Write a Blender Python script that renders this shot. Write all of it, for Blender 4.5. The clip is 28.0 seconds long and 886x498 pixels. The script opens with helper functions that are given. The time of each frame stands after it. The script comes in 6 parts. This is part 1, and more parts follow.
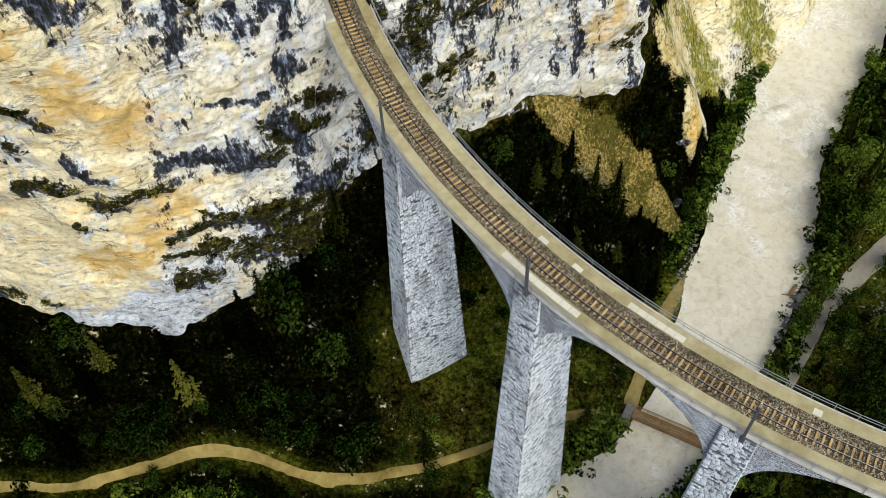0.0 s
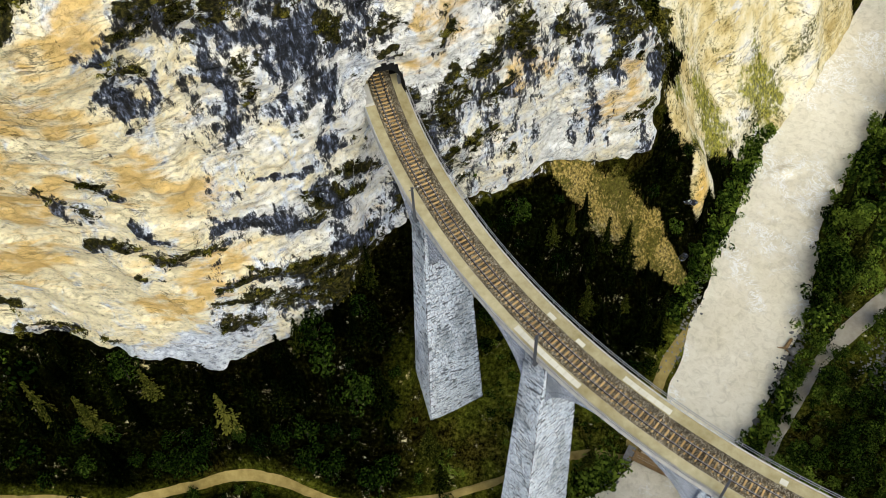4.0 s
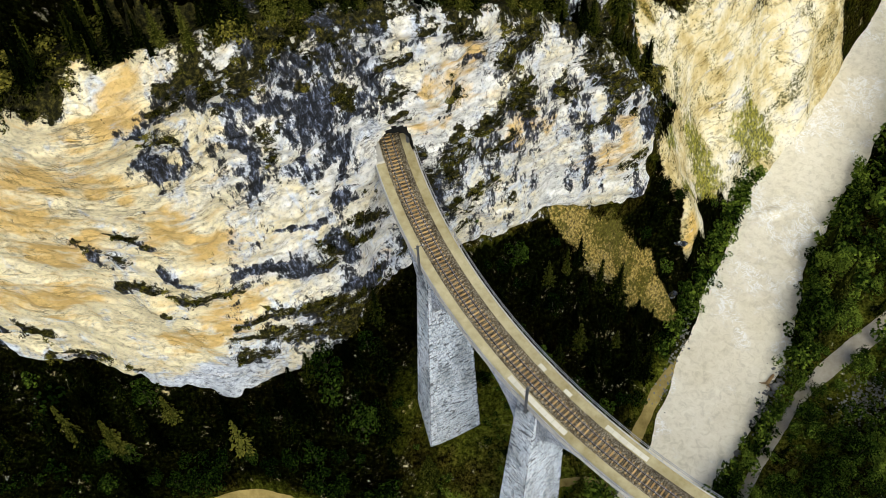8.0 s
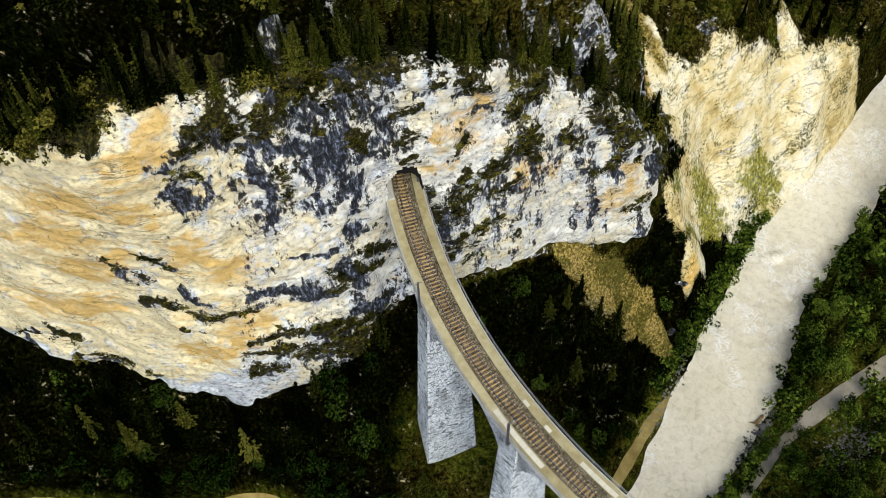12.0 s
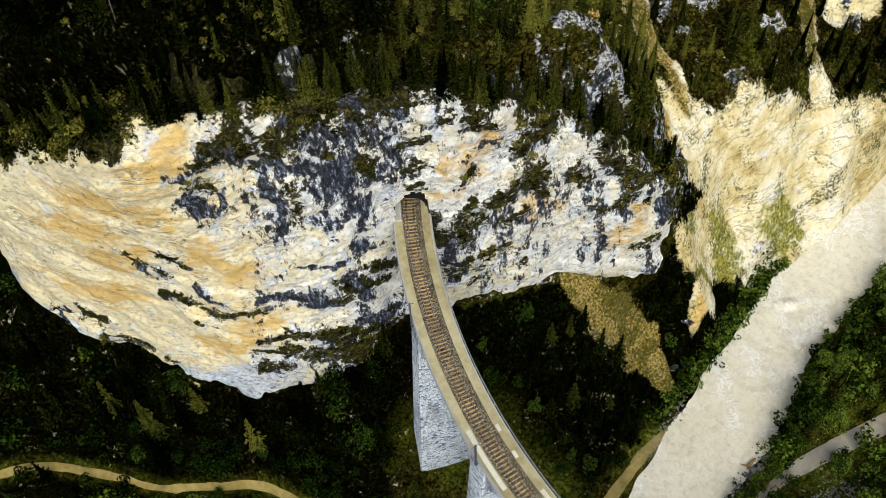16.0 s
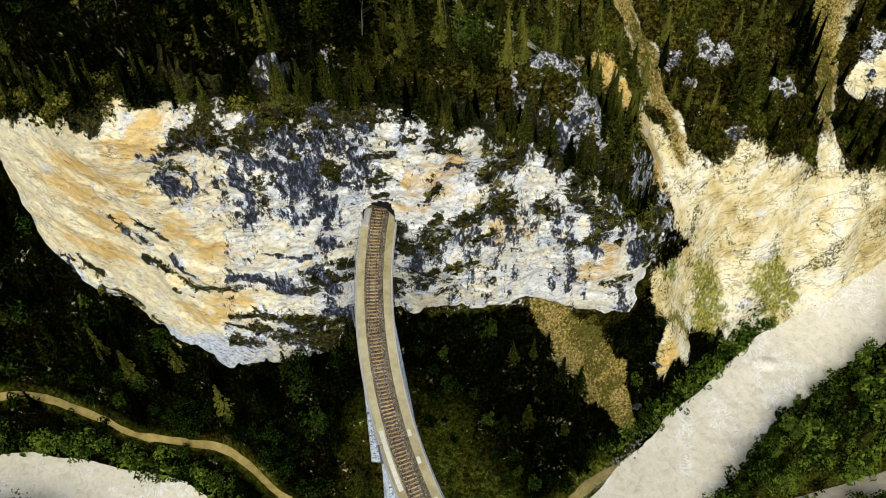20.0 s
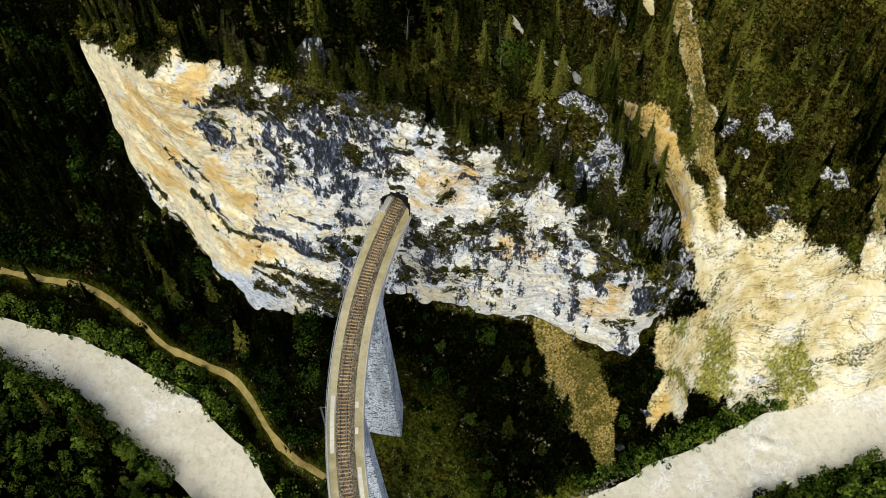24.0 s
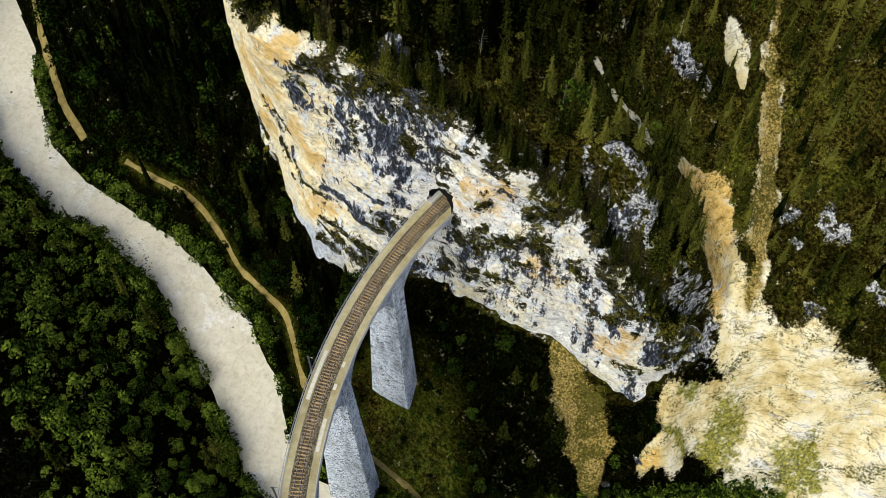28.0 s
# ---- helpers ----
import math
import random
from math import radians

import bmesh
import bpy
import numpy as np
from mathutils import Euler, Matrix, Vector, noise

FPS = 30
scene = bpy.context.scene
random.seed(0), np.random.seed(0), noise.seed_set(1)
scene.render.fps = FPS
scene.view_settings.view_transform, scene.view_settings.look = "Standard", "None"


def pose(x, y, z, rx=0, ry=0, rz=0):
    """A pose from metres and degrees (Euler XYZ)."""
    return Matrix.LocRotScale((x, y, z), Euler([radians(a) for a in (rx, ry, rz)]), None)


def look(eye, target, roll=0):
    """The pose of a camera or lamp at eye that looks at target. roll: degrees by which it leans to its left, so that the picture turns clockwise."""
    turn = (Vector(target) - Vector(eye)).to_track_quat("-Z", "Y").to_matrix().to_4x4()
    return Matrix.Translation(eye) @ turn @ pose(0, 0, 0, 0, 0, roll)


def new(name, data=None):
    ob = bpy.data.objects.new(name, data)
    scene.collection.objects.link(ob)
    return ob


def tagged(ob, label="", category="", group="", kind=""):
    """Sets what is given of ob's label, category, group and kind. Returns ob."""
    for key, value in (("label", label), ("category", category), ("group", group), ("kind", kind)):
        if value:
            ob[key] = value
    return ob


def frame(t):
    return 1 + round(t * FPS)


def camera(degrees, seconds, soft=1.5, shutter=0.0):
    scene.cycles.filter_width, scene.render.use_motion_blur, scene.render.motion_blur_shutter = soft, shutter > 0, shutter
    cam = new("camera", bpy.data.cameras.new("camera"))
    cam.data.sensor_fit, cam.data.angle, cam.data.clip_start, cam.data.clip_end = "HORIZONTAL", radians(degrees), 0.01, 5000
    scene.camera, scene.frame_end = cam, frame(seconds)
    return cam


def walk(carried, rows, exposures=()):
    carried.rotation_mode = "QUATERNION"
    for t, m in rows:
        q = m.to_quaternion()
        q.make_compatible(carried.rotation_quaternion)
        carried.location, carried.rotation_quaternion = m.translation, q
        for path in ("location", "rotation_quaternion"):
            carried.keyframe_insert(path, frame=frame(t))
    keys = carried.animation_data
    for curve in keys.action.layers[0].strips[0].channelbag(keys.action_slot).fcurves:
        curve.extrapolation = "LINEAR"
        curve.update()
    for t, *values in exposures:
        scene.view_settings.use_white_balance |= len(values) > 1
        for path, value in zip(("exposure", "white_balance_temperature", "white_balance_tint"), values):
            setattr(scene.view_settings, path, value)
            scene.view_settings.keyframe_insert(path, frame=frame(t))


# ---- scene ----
cam = camera(48.7, 28.0, soft=0.5)
PATH = [
    (0, (0.313, -0.291, 147.762), (0.256, 0.817, 146.098), -3.6),
    (0.5, (0.318, -0.15, 149.983), (0.253, 0.955, 148.317), -3.6),
    (1, (0.46, -0.293, 151.932), (0.387, 0.812, 150.267), -3.6),
    (1.5, (0.421, -0.476, 153.824), (0.346, 0.631, 152.16), -3.6),
    (2, (0.473, -0.768, 155.691), (0.395, 0.342, 154.028), -3.6),
    (2.5, (0.787, -1.189, 157.552), (0.704, -0.076, 155.893), -3.7),
    (3, (0.771, -1.177, 159.575), (0.683, -0.065, 157.915), -3.7),
    (3.5, (0.729, -1.108, 161.801), (0.634, 0.001, 160.138), -3.6),
    (5.5, (1.526, -1.825, 169.184), (1.409, -0.714, 167.525), -3.6),
    (6, (1.541, -1.807, 170.743), (1.426, -0.697, 169.083), -3.4),
    (6.5, (1.362, -1.928, 172.434), (1.251, -0.816, 170.775), -3.3),
    (7, (1.579, -1.736, 174.136), (1.464, -0.627, 172.476), -3.3),
    (7.5, (1.851, -1.715, 175.739), (1.733, -0.607, 174.078), -3.3),
    (8, (1.633, -1.271, 177.19), (1.52, -0.168, 175.526), -2.9),
    (8.5, (2.184, -1.619, 178.736), (2.065, -0.513, 177.074), -2.9),
    (9, (2.718, -1.644, 180.168), (2.594, -0.54, 178.505), -2.9),
    (9.5, (3.157, -1.781, 181.54), (3.026, -0.676, 179.878), -2.8),
    (10, (3.733, -1.799, 182.859), (3.595, -0.695, 181.197), -2.8),
    (10.5, (4.436, -1.848, 184.246), (4.287, -0.744, 182.584), -2.7),
    (11, (5.059, -2.045, 185.5), (4.901, -0.941, 183.84), -2.6),
    (11.5, (5.905, -2.034, 186.839), (5.735, -0.932, 185.179), -2.6),
    (12, (6.501, -1.958, 187.901), (6.321, -0.858, 186.24), -2.4),
    (12.5, (7.376, -2.016, 189.221), (7.185, -0.918, 187.56), -2.4),
    (14.5, (11.295, -1.73, 193.564), (11.042, -0.644, 191.904), -2.4),
    (15, (12.855, -1.515, 194.609), (12.585, -0.433, 192.949), -2.6),
    (15.5, (15.09, -1.36, 195.875), (14.799, -0.284, 194.215), -2.8),
    (16, (17.52, -1.128, 196.962), (17.204, -0.058, 195.302), -3.0),
    (16.5, (19.921, -0.59, 198.065), (19.584, 0.472, 196.404), -2.9),
    (17, (22.482, -0.262, 199.047), (22.122, 0.794, 197.387), -3.0),
    (17.5, (25.364, 0.084, 200.046), (24.981, 1.134, 198.387), -2.9),
    (18, (28.23, 0.751, 201.112), (27.826, 1.792, 199.453), -2.9),
    (18.5, (31.332, 1.486, 202.149), (30.906, 2.518, 200.49), -2.8),
    (19, (34.566, 2.322, 203.382), (34.117, 3.344, 201.722), -2.7),
    (19.5, (37.108, 3.135, 204.483), (36.641, 4.147, 202.822), -2.5),
    (20, (39.998, 4.06, 205.717), (39.505, 5.058, 204.055), -2.2),
    (20.5, (43.04, 4.988, 206.994), (42.52, 5.97, 205.331), -2.0),
    (21, (46.216, 6.168, 208.503), (45.668, 7.132, 206.839), -1.8),
    (21.5, (49.545, 6.987, 209.561), (48.956, 7.93, 207.899), -1.8),
    (23.5, (61.767, 12.207, 214.446), (61.058, 13.058, 212.781), -1.1),
    (24, (65.116, 14.075, 215.875), (64.373, 14.896, 214.21), -1.1),
    (24.5, (67.965, 16.099, 217.286), (67.193, 16.887, 215.619), -1.0),
    (25, (70.891, 18.191, 218.86), (70.089, 18.945, 217.19), -0.9),
    (25.5, (73.086, 20.576, 220.512), (72.262, 21.294, 218.837), -0.8),
    (26, (75.574, 22.912, 222.322), (74.726, 23.592, 220.643), -0.6),
    (26.5, (78.216, 25.302, 224.043), (77.343, 25.943, 222.362), -0.6),
    (27, (80.998, 27.456, 225.847), (80.099, 28.059, 224.165), -0.5),
    (27.5, (83.382, 29.485, 227.462), (82.463, 30.054, 225.779), -0.3),
    (28, (86.2, 31.96, 228.866), (85.259, 32.494, 227.184), -0.2),
]
walk(cam, [(t, look(e, a, r)) for t, e, a, r in PATH])

# ---- daylight under thin high cloud ----
SUN_EL, SUN_AZ = radians(45), radians(155)
world = bpy.data.worlds.new("sky")
scene.world = world
world.use_nodes = True
wn, wl = world.node_tree.nodes, world.node_tree.links
wn.clear()
sky = wn.new("ShaderNodeTexSky")
sky.sky_type, sky.sun_disc = "NISHITA", False
sky.sun_elevation, sky.sun_rotation = SUN_EL, SUN_AZ
sky.air_density, sky.dust_density, sky.ozone_density = 0.7, 4.0, 1.0
bg = wn.new("ShaderNodeBackground")
bg.inputs["Strength"].default_value = 0.15
wo = wn.new("ShaderNodeOutputWorld")
wl.new(sky.outputs[0], bg.inputs[0])
wl.new(bg.outputs[0], wo.inputs[0])
sun = new("sun", bpy.data.lights.new("sun", "SUN"))
sun.data.energy, sun.data.angle, sun.data.color = 1.5, radians(50), (0.875, 1.0, 0.87)
sun_dir = Vector((math.sin(SUN_AZ) * math.cos(SUN_EL), math.cos(SUN_AZ) * math.cos(SUN_EL), math.sin(SUN_EL)))
sun.matrix_world = look(sun_dir * 600, (0, 0, 0))
scene.view_settings.exposure = 0.17

# ---- materials ----


def nodes_of(name, rough=0.9, spec=0.2):
    m = bpy.data.materials.new(name)
    m.use_nodes = True
    n, l = m.node_tree.nodes, m.node_tree.links
    b = n["Principled BSDF"]
    b.inputs["Roughness"].default_value = rough
    b.inputs["Specular IOR Level"].default_value = spec
    return m, n, l, b


def place(n, l, scale, stretch=(1, 1, 1), turn=(0, 0, 0)):
    """World position, stretched, for a texture."""
    g = n.new("ShaderNodeNewGeometry")
    v = n.new("ShaderNodeMapping")
    v.inputs["Scale"].default_value = [scale * s for s in stretch]
    v.inputs["Rotation"].default_value = turn
    l.new(g.outputs["Position"], v.inputs["Vector"])
    return v.outputs[0]


def grain(n, l, scale, stretch=(1, 1, 1), detail=6, rough=0.6, warp=0.0, turn=(0, 0, 0)):
    t = n.new("ShaderNodeTexNoise")
    t.inputs["Scale"].default_value = 1.0
    t.inputs["Detail"].default_value, t.inputs["Roughness"].default_value, t.inputs["Distortion"].default_value = detail, rough, warp
    l.new(place(n, l, scale, stretch, turn), t.inputs["Vector"])
    return t.outputs[0]


def ramp(n, l, fac, stops):
    r = n.new("ShaderNodeValToRGB")
    e = r.color_ramp.elements
    while len(e) < len(stops):
        e.new(0.5)
    for q, (at, c) in zip(e, stops):
        q.position, q.color = at, (*c, 1) if len(c) == 3 else c
    l.new(fac, r.inputs[0])
    return r.outputs[0]


def grey(v):
    return (v, v, v)


def mixed(n, l, fac, a, b, mode="MIX"):
    x = n.new("ShaderNodeMix")
    x.data_type, x.blend_type = "RGBA", mode
    for sock, val in ((x.inputs[0], fac), (x.inputs[6], a), (x.inputs[7], b)):
        if isinstance(val, (int, float)):
            sock.default_value = val
        elif isinstance(val, tuple):
            sock.default_value = (*val, 1)
        else:
            l.new(val, sock)
    return x.outputs[2]


def relief(n, l, b, height, strength, distance):
    k = n.new("ShaderNodeBump")
    k.inputs["Strength"].default_value, k.inputs["Distance"].default_value = strength, distance
    l.new(height, k.inputs["Height"])
    l.new(k.outputs[0], b.inputs["Normal"])
    return k


def plain(name, dark, light, scale, rough=0.85, spec=0.2, bump=0.3, dist=0.05, stretch=(1, 1, 1), metal=0.0, vary=0.0):
    """Two colours in patches and grain, with fine relief; vary: how much pieces differ."""
    m, n, l, b = nodes_of(name, rough, spec)
    b.inputs["Metallic"].default_value = metal
    f = grain(n, l, scale, stretch, 8, 0.65)
    g = grain(n, l, scale * 0.13, stretch, 3)
    c = mixed(n, l, 0.5, ramp(n, l, f, [(0.3, dark), (0.7, light)]), ramp(n, l, g, [(0.35, dark), (0.65, light)]))
    if vary:
        o = n.new("ShaderNodeObjectInfo")
        c = mixed(n, l, vary, c, ramp(n, l, o.outputs["Random"], [(0, grey(0.25)), (1, grey(1.0))]), "MULTIPLY")
    l.new(c, b.inputs["Base Color"])
    relief(n, l, b, f, bump, dist)
    return m


def summed(n, l, base, *terms):
    """base + factor * value + ..., as nodes."""
    out = None
    for fac, val in terms:
        k = n.new("ShaderNodeMath")
        k.operation = "MULTIPLY_ADD"
        k.inputs[1].default_value = fac
        l.new(val, k.inputs[0])
        if out is None:
            k.inputs[2].default_value = base
        else:
            l.new(out, k.inputs[2])
        out = k.outputs[0]
    return out


def mask_of(n, name):
    a = n.new("ShaderNodeAttribute")
    a.attribute_name = name
    return a.outputs["Fac"]


def rock_material(name, pale, warm, ochre, slate):
    m, n, l, b = nodes_of(name, 0.92, 0.1)
    fine = grain(n, l, 1.1, (1, 1, 1.2), 13, 0.76)
    mid = grain(n, l, 0.33, (1, 1, 1.5), 8, 0.62, 0.6)
    wide = grain(n, l, 0.07, (1, 1, 1.6), 6, 0.6, 0.6)
    stained = mask_of(n, "stain")
    body = ramp(n, l, fine, [(0.36, tuple(v * 0.28 for v in pale)), (0.42, tuple(v * 0.74 for v in pale)), (0.50, pale), (0.62, tuple(min(v * 1.14, 0.88) for v in pale))])
    yellow = ramp(n, l, fine, [(0.34, tuple(v * 0.30 for v in warm)), (0.41, tuple(v * 0.78 for v in warm)), (0.50, warm), (0.64, tuple(min(v * 1.12, 0.9) for v in warm))])
    warmth = ramp(n, l, summed(n, l, 0.0, (0.8, wide), (0.5, mid), (0.24, mask_of(n, "warm"))), [(0.60, grey(0)), (0.82, grey(1))])
    body = mixed(n, l, warmth, body, yellow)
    # blue-grey weathered skin
    cool = ramp(n, l, summed(n, l, 0.0, (1.0, grain(n, l, 0.3, (1, 1, 0.7), 9, 0.66, 0.7)), (0.17, stained), (0.30, mask_of(n, "cool"))), [(0.56, grey(0)), (0.68, grey(0.85))])
    body = mixed(n, l, cool, body, ramp(n, l, fine, [(0.36, (0.07, 0.09, 0.14)), (0.44, (0.42, 0.48, 0.60)), (0.54, (0.72, 0.78, 0.87))]))
    # ochre runs along the beds
    om = ramp(n, l, summed(n, l, 0.0, (0.9, grain(n, l, 0.20, (0.8, 0.8, 2.4), 8, 0.62, 0.8, (0.0, 0.2, 0))), (0.30, mask_of(n, "ochre")), (0.05, mask_of(n, "warm"))), [(0.54, grey(0)), (0.77, grey(0.9))])
    body = mixed(n, l, om, body, ramp(n, l, fine, [(0.3, tuple(v * 0.75 for v in ochre)), (0.65, ochre)]))
    # dark water streaks run down the face
    vein = grain(n, l, 1.7, (1, 1, 0.38), 10, 0.72, 0.2)
    streak = summed(n, l, 0.0, (0.6, grain(n, l, 0.5, (1, 1, 0.42), 11, 0.72, 0.3)), (0.4, vein))
    sm = ramp(n, l, summed(n, l, 0.0, (1.0, streak), (0.25, mid), (0.235, stained)), [(0.745, grey(0)), (0.772, grey(0.8)), (0.81, grey(0.98))])
    body = mixed(n, l, sm, body, ramp(n, l, vein, [(0.36, tuple(v * 5.0 for v in slate)), (0.44, tuple(v * 1.3 for v in slate)), (0.50, tuple(v * 0.3 for v in slate)), (0.60, tuple(v * 0.06 for v in slate))]))
    # pitted dark blots and thin cracks, in swarms
    blot = ramp(n, l, grain(n, l, 1.1, (1, 1, 1.0), 10, 0.78, 0.5), [(0.39, grey(0.06)), (0.45, grey(0.75)), (0.51, grey(1.0))])
    body = mixed(n, l, ramp(n, l, summed(n, l, 0.0, (1.0, grain(n, l, 0.13, (1, 1, 1), 5)), (-0.10, mask_of(n, "warm"))), [(0.46, grey(0.05)), (0.66, grey(0.9))]), body, blot, "MULTIPLY")
    c1 = ramp(n, l, grain(n, l, 0.13, (1, 1, 3.4), 10, 0.60, 1.2, (0.1, 0.2, 0)), [(0.482, grey(1)), (0.497, grey(0.2)), (0.503, grey(0.2)), (0.518, grey(1))])
    c2 = ramp(n, l, grain(n, l, 0.5, (1.2, 1.2, 1.3), 9, 0.65, 1.5), [(0.488, grey(1)), (0.498, grey(0.4)), (0.502, grey(0.4)), (0.512, grey(1))])
    cr = mixed(n, l, 1.0, c1, c2, "MULTIPLY")
    cz = ramp(n, l, grain(n, l, 0.16, (1, 1, 1), 5), [(0.46, grey(0.05)), (0.62, grey(0.9))])
    body = mixed(n, l, cz, body, cr, "MULTIPLY")
    # moss and grass on ledges
    geo = n.new("ShaderNodeNewGeometry")
    sep = n.new("ShaderNodeSeparateXYZ")
    l.new(geo.outputs["Normal"], sep.inputs[0])
    gm = ramp(n, l, summed(n, l, 0.0, (1.0, grain(n, l, 0.75, (1, 1, 1.5), 10, 0.74)), (0.14, sep.outputs["Z"]), (0.34, mask_of(n, "green"))), [(0.73, grey(0)), (0.78, grey(1))])
    body = mixed(n, l, gm, body, ramp(n, l, grain(n, l, 1.9, (1, 1, 1), 9, 0.72), [(0.36, (0.002, 0.002, 0.0008)), (0.5, (0.015, 0.0145, 0.0035)), (0.68, (0.10, 0.085, 0.018))]))
    l.new(body, b.inputs["Base Color"])
    relief(n, l, b, summed(n, l, 0.0, (0.8, fine), (0.2, mid), (0.4, cr)), 0.85, 0.28)
    return m


LIMESTONE = rock_material("limestone", (0.81, 0.805, 0.765), (0.83, 0.735, 0.485), (0.79, 0.53, 0.175), (0.052, 0.062, 0.092))


def ground_material():
    """Grass, brown litter and bare yellow scree, by the masks that the land carries."""
    m, n, l, b = nodes_of("meadow_and_scree", 1.0, 0.0)
    f = grain(n, l, 1.5, (1, 1, 1), 11, 0.75)
    f2 = grain(n, l, 0.5, (1, 1, 1), 8, 0.7)
    g = grain(n, l, 0.10, (1, 1, 1), 6, 0.6)
    # floor of grass and litter near black: tree shade put into its colour
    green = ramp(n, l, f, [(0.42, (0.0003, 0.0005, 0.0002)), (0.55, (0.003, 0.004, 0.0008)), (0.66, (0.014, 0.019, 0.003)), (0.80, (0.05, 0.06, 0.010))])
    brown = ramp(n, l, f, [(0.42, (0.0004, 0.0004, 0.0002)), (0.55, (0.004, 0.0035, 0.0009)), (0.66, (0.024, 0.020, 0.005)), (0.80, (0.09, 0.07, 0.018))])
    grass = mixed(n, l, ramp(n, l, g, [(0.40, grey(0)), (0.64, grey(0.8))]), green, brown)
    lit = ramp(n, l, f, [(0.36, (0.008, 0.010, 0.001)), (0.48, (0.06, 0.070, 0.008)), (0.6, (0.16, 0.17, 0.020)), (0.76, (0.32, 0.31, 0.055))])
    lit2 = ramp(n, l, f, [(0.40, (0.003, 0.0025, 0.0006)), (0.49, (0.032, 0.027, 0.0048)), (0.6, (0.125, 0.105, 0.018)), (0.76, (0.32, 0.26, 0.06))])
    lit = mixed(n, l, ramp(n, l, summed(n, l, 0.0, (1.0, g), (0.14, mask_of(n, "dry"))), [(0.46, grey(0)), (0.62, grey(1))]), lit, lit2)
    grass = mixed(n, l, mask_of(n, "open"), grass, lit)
    grass = mixed(n, l, 0.8, grass, ramp(n, l, f2, [(0.38, grey(0.25)), (0.62, grey(1.35))]), "MULTIPLY")
    run = grain(n, l, 0.05, (1, 1, 1), 7, 0.6, 0.2)
    rill = n.new("ShaderNodeTexNoise")
    rill.inputs["Scale"].default_value, rill.inputs["Detail"].default_value, rill.inputs["Roughness"].default_value, rill.inputs["Distortion"].default_value = 1.0, 8, 0.68, 0.5
    rv = n.new("ShaderNodeMapping")
    rv.vector_type = "TEXTURE"
    rv.inputs["Rotation"].default_value, rv.inputs["Scale"].default_value = (0, 0, radians(-50)), (9.0, 1.6, 9.0)
    geo = n.new("ShaderNodeNewGeometry")
    l.new(geo.outputs["Position"], rv.inputs["Vector"])
    l.new(rv.outputs[0], rill.inputs["Vector"])
    scree = ramp(n, l, summed(n, l, 0.0, (0.5, run), (0.5, grain(n, l, 0.22, (1, 1, 1), 9, 0.65, 0.2))), [(0.37, (0.44, 0.33, 0.13)), (0.44, (0.64, 0.52, 0.26)), (0.51, (0.75, 0.67, 0.43)), (0.59, (0.82, 0.77, 0.63))])
    scree = mixed(n, l, 0.14, scree, ramp(n, l, rill.outputs[0], [(0.34, (0.34, 0.29, 0.22)), (0.45, (0.80, 0.77, 0.70)), (0.56, (0.96, 0.96, 0.96))]), "MULTIPLY")
    scree = mixed(n, l, 0.8, scree, ramp(n, l, grain(n, l, 1.1, (1, 1, 1), 11, 0.78), [(0.35, grey(0.26)), (0.44, grey(0.92)), (0.7, grey(1.08))]), "MULTIPLY")
    rust = ramp(n, l, summed(n, l, 0.0, (0.6, f2), (0.6, mask_of(n, "rust"))), [(0.40, grey(0)), (0.66, grey(0.95))])
    scree = mixed(n, l, rust, scree, ramp(n, l, f2, [(0.34, (0.30, 0.18, 0.04)), (0.5, (0.70, 0.46, 0.13)), (0.66, (0.80, 0.62, 0.28))]))
    ledges = ramp(n, l, grain(n, l, 0.10, (1, 1, 3.0), 9, 0.62, 0.2), [(0.60, grey(0)), (0.66, grey(0.8))])
    scree = mixed(n, l, ledges, scree, ramp(n, l, f2, [(0.32, (0.20, 0.19, 0.19)), (0.5, (0.60, 0.60, 0.60)), (0.65, (0.82, 0.81, 0.79))]))
    seams = ramp(n, l, grain(n, l, 0.09, (1, 1, 3.2), 10, 0.58, 0.25), [(0.480, grey(1)), (0.496, grey(0.3)), (0.504, grey(0.3)), (0.520, grey(1))])
    scree = mixed(n, l, 0.6, scree, seams, "MULTIPLY")
    rank = mask_of(n, "tufts")
    scree = mixed(n, l, ramp(n, l, summed(n, l, 0.0, (0.7, f2), (0.7, rank)), [(0.52, grey(0)), (0.88, grey(0.96))]), scree, ramp(n, l, grain(n, l, 2.3, (1, 1, 1), 8, 0.72), [(0.36, (0.02, 0.016, 0.004)), (0.45, (0.12, 0.086, 0.018)), (0.53, (0.30, 0.215, 0.055)), (0.66, (0.47, 0.36, 0.125))]))
    lush = ramp(n, l, summed(n, l, 0.0, (0.8, grain(n, l, 0.6, (1, 1, 1), 9, 0.7)), (0.34, mask_of(n, "lush"))), [(0.58, grey(0)), (0.70, grey(0.9))])
    scree = mixed(n, l, lush, scree, ramp(n, l, f, [(0.36, (0.012, 0.014, 0.001)), (0.47, (0.11, 0.115, 0.008)), (0.58, (0.32, 0.30, 0.025)), (0.72, (0.52, 0.46, 0.07))]))
    a = mask_of(n, "bare")
    crag = ramp(n, l, summed(n, l, 0.0, (0.8, grain(n, l, 0.46, (1, 1, 0.9), 9, 0.74, 0.3)), (0.6, f2), (0.30, mask_of(n, "crag"))), [(0.93, grey(0)), (0.97, grey(1))])
    grass = mixed(n, l, crag, grass, ramp(n, l, f, [(0.40, (0.012, 0.013, 0.018)), (0.47, (0.11, 0.115, 0.135)), (0.54, (0.41, 0.41, 0.42)), (0.64, (0.76, 0.74, 0.67))]))
